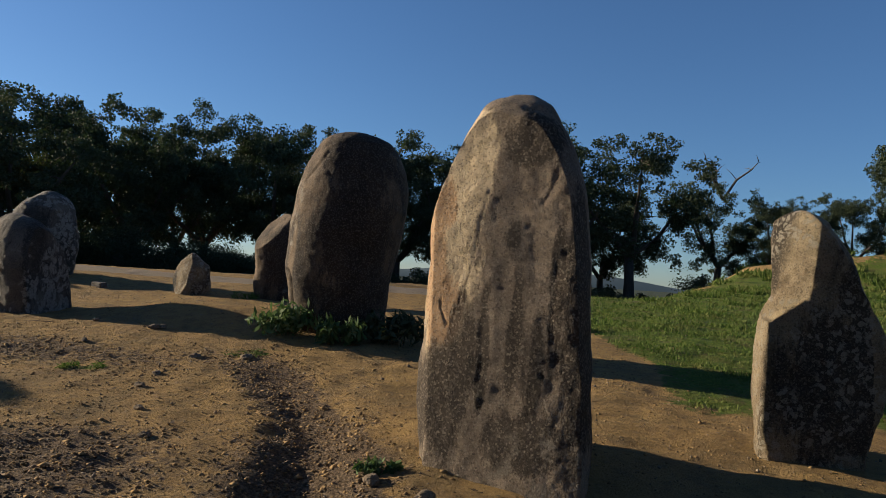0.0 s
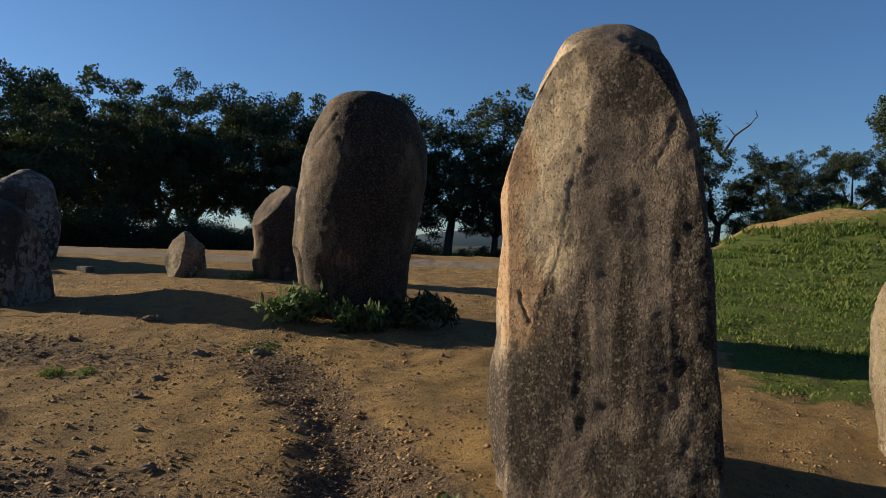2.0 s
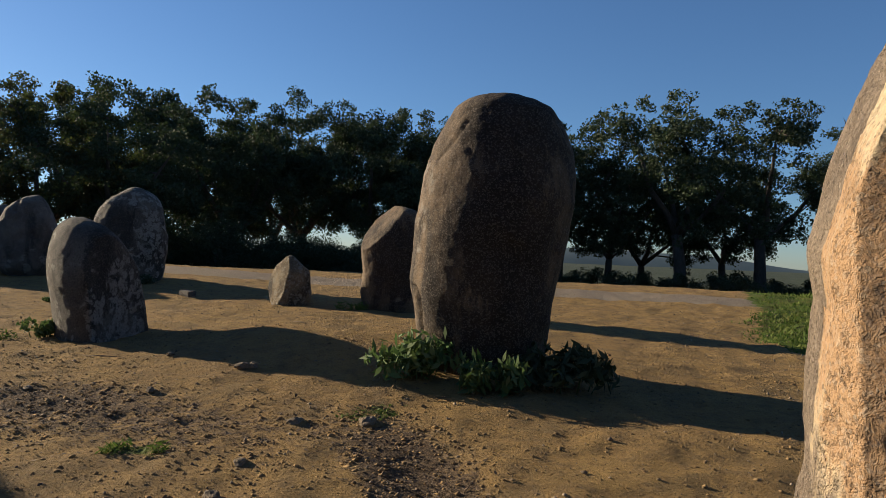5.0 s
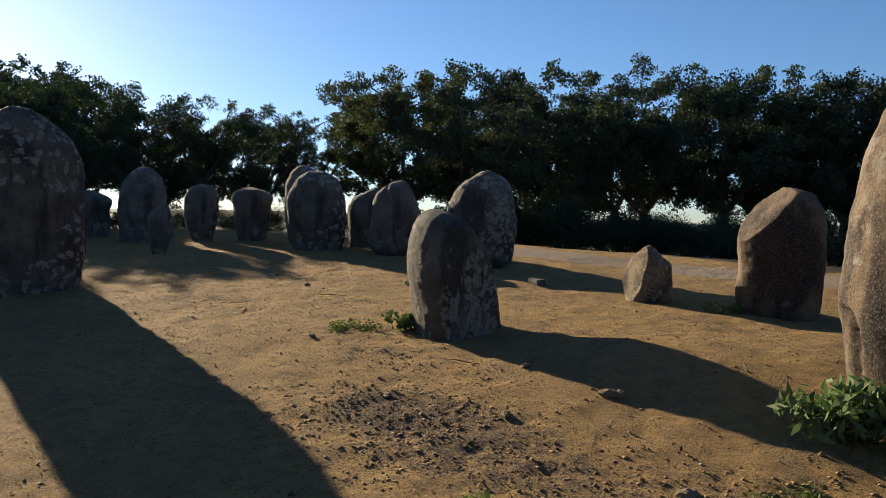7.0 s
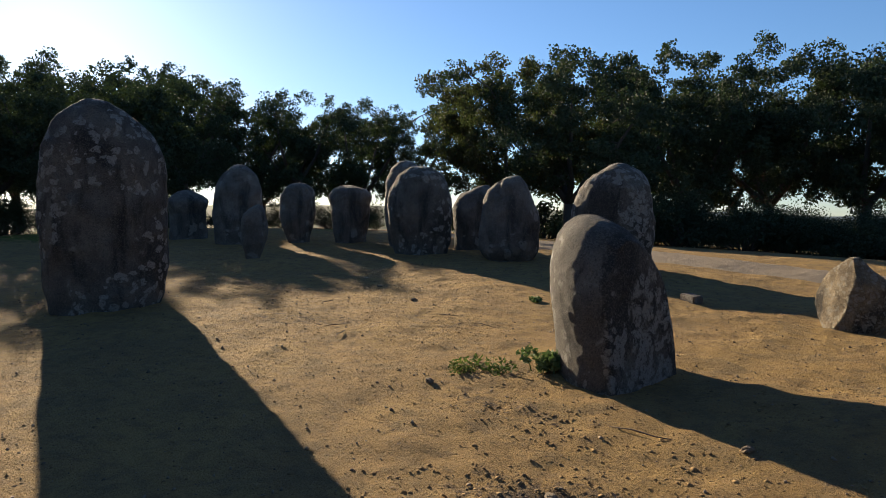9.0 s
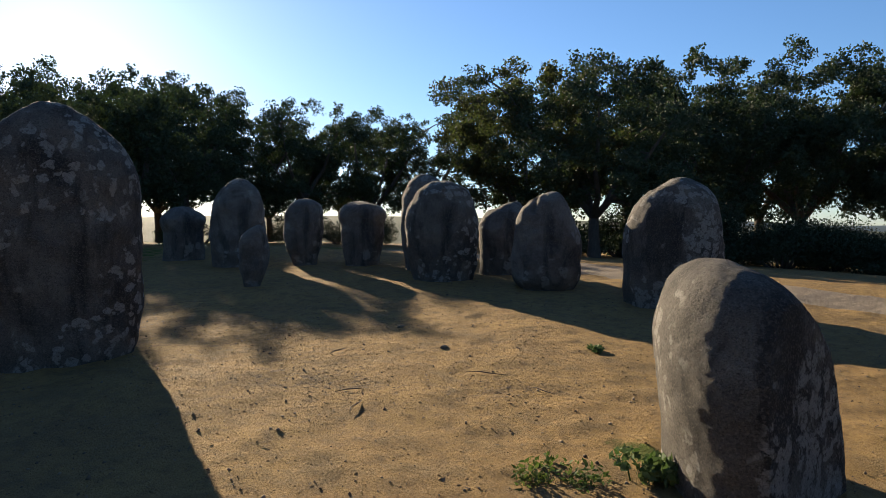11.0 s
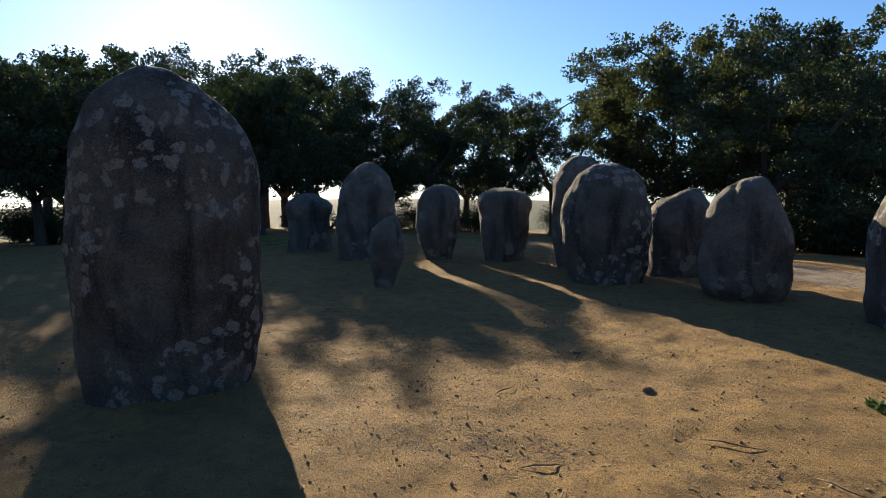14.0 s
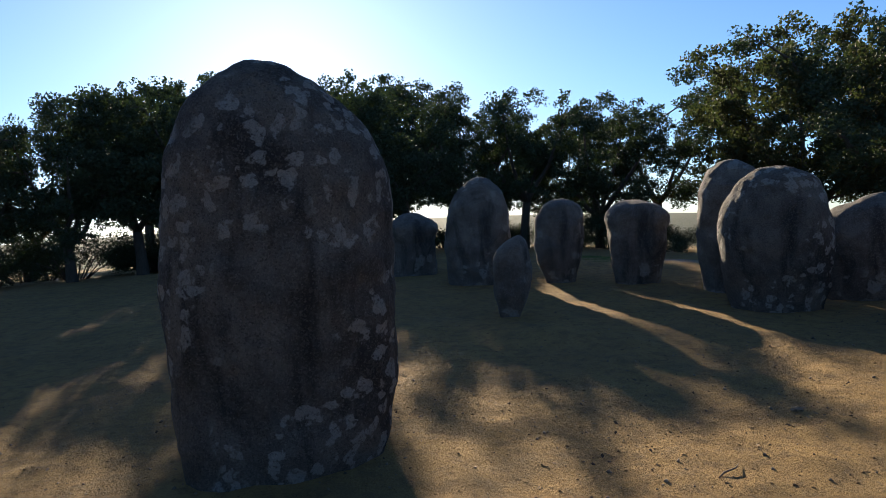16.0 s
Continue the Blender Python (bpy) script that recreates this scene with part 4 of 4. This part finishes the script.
# ---- loose rocks, sticks ----
def rock(x, y, size, seed, label, flat=0.6, material=None):
    bm = bmesh.new()
    bmesh.ops.create_icosphere(bm, subdivisions=3, radius=size)
    for v in bm.verts:
        p = v.co.normalized()
        k = 1 + 0.35 * noise.noise(p * 1.4 + Vector((seed, 0, 0))) + 0.12 * noise.noise(p * 4 + Vector((0, seed, 0)))
        v.co = Vector((p.x * 1.25, p.y * 0.85, p.z * flat)) * size * k
    me = bpy.data.meshes.new("rock")
    bm.to_mesh(me)
    bm.free()
    me.materials.append(material or ROCK)
    ob = new("rock", me)
    ob.matrix_basis = pose(x, y, gz(x, y) + size * flat * 0.3, 0, 0, seed * 50) @ Matrix.Scale(0.75, 4)
    return tagged(ob, label, "rock", "loose rocks on the sand")


for k, (x, y, s) in enumerate([(-2.5, 6.88, 0.07), (-2.56, 6.09, 0.055), (-2.5, 5.6, 0.06), (-3.38, 8.03, 0.08), (-4.27, 8.39, 0.05), (-3.31, 8.07, 0.07), (-6.7, 8.27, 0.045), (-0.05, 3.4, 0.06), (-0.35, 3.62, 0.07),
                               (-2.2, 4.9, 0.05), (-1.9, 4.3, 0.045), (-9.5, 10.92, 0.05), (-3.9, 7.4, 0.05), (-4.9, 7.3, 0.05), (-10.6, 11.3, 0.045), (-2.0, 7.0, 0.09)]):
    rock(x, y, s, k + 1, "small tan rock lying on the sand")


def paving_stone():
    bm = bmesh.new()
    bmesh.ops.create_cube(bm, size=1)
    for v in bm.verts:
        v.co = Vector((v.co.x * 0.26, v.co.y * 0.17, v.co.z * 0.11))
    bmesh.ops.bevel(bm, geom=bm.edges[:], offset=0.015, segments=2, affect="EDGES")
    me = bpy.data.meshes.new("stone_block")
    bm.to_mesh(me)
    bm.free()
    me.materials.append(GRANITE_GREY)
    ob = new("stone_block", me)
    ob.matrix_basis = pose(-6.6, 13.16, gz(-6.6, 13.16) + 0.035, 0, 2, -25)
    tagged(ob, "flat squared grey stone block on the sand", "stone block")


paving_stone()
for k, (x, y, l, rz) in enumerate([(-8.45, 10.37, 0.4, 20), (-7.76, 10.27, 0.3, -10), (-4.9, 8.35, 0.5, 5), (-9.0, 9.2, 0.3, 60), (-3.4, 9.6, 0.25, -30), (-6.9, 11.3, 0.3, 35), (-8.6, 8.9, 0.35, -60), (-10.2, 10.0, 0.3, 100)]):
    z0 = 0.012
    pts = [(-l / 2, 0, z0), (-l / 6, 0.03 * l, z0 + 0.01), (l / 6, -0.04 * l, z0 + 0.012), (l / 2, 0.06 * l, z0)]
    v, f = tube(pts, [0.002, 0.006, 0.005, 0.002], 6)
    ob = new("stick", mesh("stick", v, f, WOOD_STICK))
    ob.matrix_basis = pose(x, y, gz(x, y), 0, 0, rz)
    tagged(ob, "thin dry brown twig on the sand", "stick", "twigs on the sand")


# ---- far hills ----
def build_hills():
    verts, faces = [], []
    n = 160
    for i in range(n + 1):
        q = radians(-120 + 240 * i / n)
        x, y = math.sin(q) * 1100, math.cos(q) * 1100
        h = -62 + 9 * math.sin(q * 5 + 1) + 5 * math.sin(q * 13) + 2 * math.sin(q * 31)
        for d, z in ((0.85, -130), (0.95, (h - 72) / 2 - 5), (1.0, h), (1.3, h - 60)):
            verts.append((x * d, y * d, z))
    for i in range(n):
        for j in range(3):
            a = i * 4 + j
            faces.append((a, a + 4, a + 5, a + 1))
    tagged(new("backdrop", mesh("backdrop", verts, faces, HILL)), "distant wooded hills with blue haze in their colour", "hills", kind="structure")


build_hills()


def build_cloud(az, el, wide, seed):
    """A small low cumulus far off."""
    rng = random.Random(seed)
    bm = bmesh.new()
    for k in range(16):
        u = (k / 15 - 0.5) * 2
        r = wide * (0.10 + 0.16 * (1 - u * u) * rng.uniform(0.6, 1.2))
        m = Matrix.Translation((u * wide, rng.uniform(-0.2, 0.2) * wide, r * rng.uniform(0.3, 0.8))) @ Matrix.Diagonal((r * 1.5, r, r * 0.8, 1))
        bmesh.ops.create_icosphere(bm, subdivisions=3, radius=1, matrix=m)
    for v in bm.verts:
        v.co += v.co.normalized() * wide * 0.05 * noise.noise(v.co * (9 / wide))
    me = bpy.data.meshes.new("cloud")
    bm.to_mesh(me)
    bm.free()
    me.materials.append(CLOUD)
    me.shade_smooth()
    ob = new("cloud", me)
    q = radians(az)
    ob.matrix_basis = pose(math.sin(q) * 2200, math.cos(q) * 2200, 2200 * math.tan(radians(el)), 0, 0, -az)
    tagged(ob, "small white cumulus cloud low in the sky", "cloud", "low clouds", kind="structure")


build_cloud(46.6, 2.2, 75, 3)
build_cloud(44.0, 2.0, 40, 4)


# ---- ground cover ----
def scatter(n, seed, box, keep):
    rng = np.random.default_rng(seed)
    x = box[0] + (box[1] - box[0]) * rng.random(n)
    y = box[2] + (box[3] - box[2]) * rng.random(n)
    ok = rng.random(n) < keep(x, y)
    return x[ok], y[ok], rng


def blades(x, y, rng, h, w):
    n = len(x)
    q = rng.random(n) * 6.283
    lean = rng.uniform(0.3, 1.0, n) * h
    base = np.stack([x, y, ground_z(x, y) - 0.005], 1)
    side = np.stack([np.cos(q) * w, np.sin(q) * w, 0 * x], 1)
    tip = np.stack([-np.sin(q + rng.normal(size=n)) * lean, np.cos(q) * lean, h], 1)
    return np.stack([base - side, base + side, base + tip * 0.6 + side * 0.7, base + tip], 1).reshape(-1, 3)


def grass_stuff():
    """Short grass and clover blades over the meadow, with taller ragged tufts out to the mound and the fence."""
    x, y, rng = scatter(330000, 41, (1.5, 22, 4.6, 26), lambda x, y: step(0.45, 1.05, turf_mask(x, y) + 0.8 * value_noise(x * 2.5, y * 2.5, 12) + 0.8 * value_noise(x * 0.8, y * 0.8, 14)) * np.clip(1.4 - np.hypot(x, y - 2) / 12, 0.16, 1))
    n = len(x)
    h = (0.012 + 0.04 * rng.random(n) ** 1.5) * (0.5 + 1.7 * np.clip(value_noise(x * 1.7, y * 1.7, 13) + 0.4, 0, 1))
    V = [blades(x, y, rng, h, (0.006 + 0.01 * rng.random(n)) * np.clip(np.hypot(x, y - 2) / 9, 1, 2.5))]
    x, y, rng = scatter(260000, 44, (5, 36, 9, 38), lambda x, y: step(0.4, 0.9, turf_mask(x, y)) * step(0.05, 0.3, value_noise(x * 0.9, y * 0.9, 15) + 0.5 * value_noise(x * 2.9, y * 2.9, 16) + 0.25 * bump_at(x, y, 18.6, 29.8, 5, 3, -0.55)))
    n = len(x)
    far = np.clip(np.hypot(x, y) / 16, 0.7, 2)
    V.append(blades(x, y, rng, (0.03 + 0.10 * rng.random(n) ** 2) * far, (0.012 + 0.014 * rng.random(n)) * far))
    V = np.concatenate(V)
    n = len(V) // 4
    tagged(new("meadow_grass", mesh("meadow_grass", V, np.arange(4 * n).reshape(-1, 4), GRASS, False)), "short green meadow grass and clover", "grass", kind="stuff")


def mulch_stuff():
    """The thick layer of rotting leaves in the gully and beside it."""
    x, y, rng = scatter(26000, 45, (-4.2, 0.4, 2.5, 7.6), lambda x, y: step(0.35, 1.1, litter_mask(x, y) + 0.5 * value_noise(x * 2.2, y * 2.2, 61)))
    n = len(x)
    q, L = rng.random(n) * 6.283, 0.005 + 0.013 * rng.random(n) ** 2
    a = np.stack([np.cos(q), np.sin(q), rng.normal(size=n) * 0.35], 1) * L[:, None]
    b = np.stack([-np.sin(q), np.cos(q), rng.normal(size=n) * 0.45], 1) * (L * 0.5)[:, None]
    P = np.stack([x, y, ground_z(x, y) + 0.006 + 0.012 * rng.random(n)], 1)
    V = np.stack([P - a, P + b, P + a, P - b], 1).reshape(-1, 3)
    tagged(new("leaf_mulch", mesh("leaf_mulch", V, np.arange(4 * n).reshape(-1, 4), MULCH, False)), "dark rotting oak leaves in a gully", "leaf litter", kind="stuff")


def litter_stuff():
    """Dry leaves and bark bits on the soil."""
    x, y, rng = scatter(42000, 42, (-15, 3, 2.4, 16), lambda x, y: np.clip(0.05 + 0.9 * step(0.15, 0.7, litter_mask(x, y) + 0.5 * value_noise(x * 1.5, y * 1.5, 21)), 0, 1) * (1 - turf_mask(x, y)))
    n = len(x)
    z = ground_z(x, y) + 0.006
    q, L = rng.random(n) * 6.283, 0.008 + 0.02 * rng.random(n) ** 2
    a = np.stack([np.cos(q), np.sin(q), rng.normal(size=n) * 0.18], 1) * L[:, None]
    b = np.stack([-np.sin(q), np.cos(q), rng.normal(size=n) * 0.2], 1) * (L * 0.45)[:, None]
    P = np.stack([x, y, z], 1)
    V = np.stack([P - a, P + b, P + a, P - b], 1).reshape(-1, 3)
    tagged(new("leaf_litter", mesh("leaf_litter", V, np.arange(4 * n).reshape(-1, 4), DRY, False)), "brown dry oak leaves and bark bits", "leaf litter", kind="stuff")


def pebble_stuff():
    """Small stones and soil crumbs."""
    x, y, rng = scatter(30000, 43, (-15, 4, 2.2, 15), lambda x, y: np.clip(0.25 + 0.7 * step(0.2, 0.8, litter_mask(x, y) + 0.4 * value_noise(x * 2, y * 2, 31)), 0, 1) * (1 - 0.8 * turf_mask(x, y)))
    n = len(x)
    r = 0.004 + 0.012 * rng.random(n) ** 5 + 0.003 * rng.random(n)
    z = ground_z(x, y) + r * 0.35
    o = np.array([(1, 0, 0), (-1, 0, 0), (0, 1, 0), (0, -1, 0), (0, 0, 0.8), (0, 0, -0.8)], float)
    V = np.stack([x, y, z], 1)[:, None, :] + (o[None] * (0.65 + 0.7 * rng.random((n, 6, 1))) + 0.25 * rng.normal(size=(n, 6, 3))) * r[:, None, None]
    t = np.array([(0, 2, 4), (2, 1, 4), (1, 3, 4), (3, 0, 4), (2, 0, 5), (1, 2, 5), (3, 1, 5), (0, 3, 5)])
    F = (np.arange(n)[:, None, None] * 6 + t[None]).reshape(-1, 3)
    tagged(new("gravel", mesh("gravel", V.reshape(-1, 3), F, PEBBLE)), "scattered tan pebbles and soil crumbs", "gravel", kind="stuff")


def clod_stuff():
    """Crumbled clods of the same soil."""
    x, y, rng = scatter(70000, 47, (-14, 3, 2.2, 14), lambda x, y: np.clip(0.22 + 0.75 * step(0.25, 0.8, litter_mask(x, y) + 0.6 * value_noise(x * 1.3, y * 1.3, 51)), 0, 1) * (1 - turf_mask(x, y)))
    r = 0.003 + 0.013 * rng.random(len(x)) ** 4
    x2, y2, rng = scatter(60000, 48, (-6, 3, 2.5, 9.5), lambda x, y: np.clip(0.12 + 0.8 * step(0.1, 0.8, litter_mask(x, y) + 0.7 * value_noise(x * 1.1, y * 1.1, 52) + 0.5 * value_noise(x * 4, y * 4, 53)), 0, 1) * (1 - turf_mask(x, y)))
    x, y, r = np.append(x, x2), np.append(y, y2), np.append(r, 0.003 + 0.018 * rng.random(len(x2)) ** 6)
    x3, y3, rng = scatter(9000, 49, (-4.6, 0.6, 2.3, 7.6), lambda x, y: step(0.35, 0.95, litter_mask(x, y) + 0.7 * value_noise(x * 1.6, y * 1.6, 54)))
    x, y, r = np.append(x, x3), np.append(y, y3), np.append(r, 0.005 + 0.021 * rng.random(len(x3)) ** 3)
    n = len(x)
    z = ground_z(x, y) + r * 0.05
    o = np.array([(1, 0, 0), (-1, 0, 0), (0, 1, 0), (0, -1, 0), (0, 0, 0.6), (0, 0, -0.6)], float)
    V = np.stack([x, y, z], 1)[:, None, :] + (o[None] * (0.6 + 0.8 * rng.random((n, 6, 1))) + 0.25 * rng.normal(size=(n, 6, 3)) * np.array((1, 1, 0.5))) * r[:, None, None]
    t = np.array([(0, 2, 4), (2, 1, 4), (1, 3, 4), (3, 0, 4), (2, 0, 5), (1, 2, 5), (3, 1, 5), (0, 3, 5)])
    F = (np.arange(n)[:, None, None] * 6 + t[None]).reshape(-1, 3)
    tagged(new("soil_clods", mesh("soil_clods", V.reshape(-1, 3), F, CLOD)), "crumbled brown soil clods on the ground", "soil", kind="stuff")


grass_stuff()
clod_stuff()
mulch_stuff()
litter_stuff()
pebble_stuff()
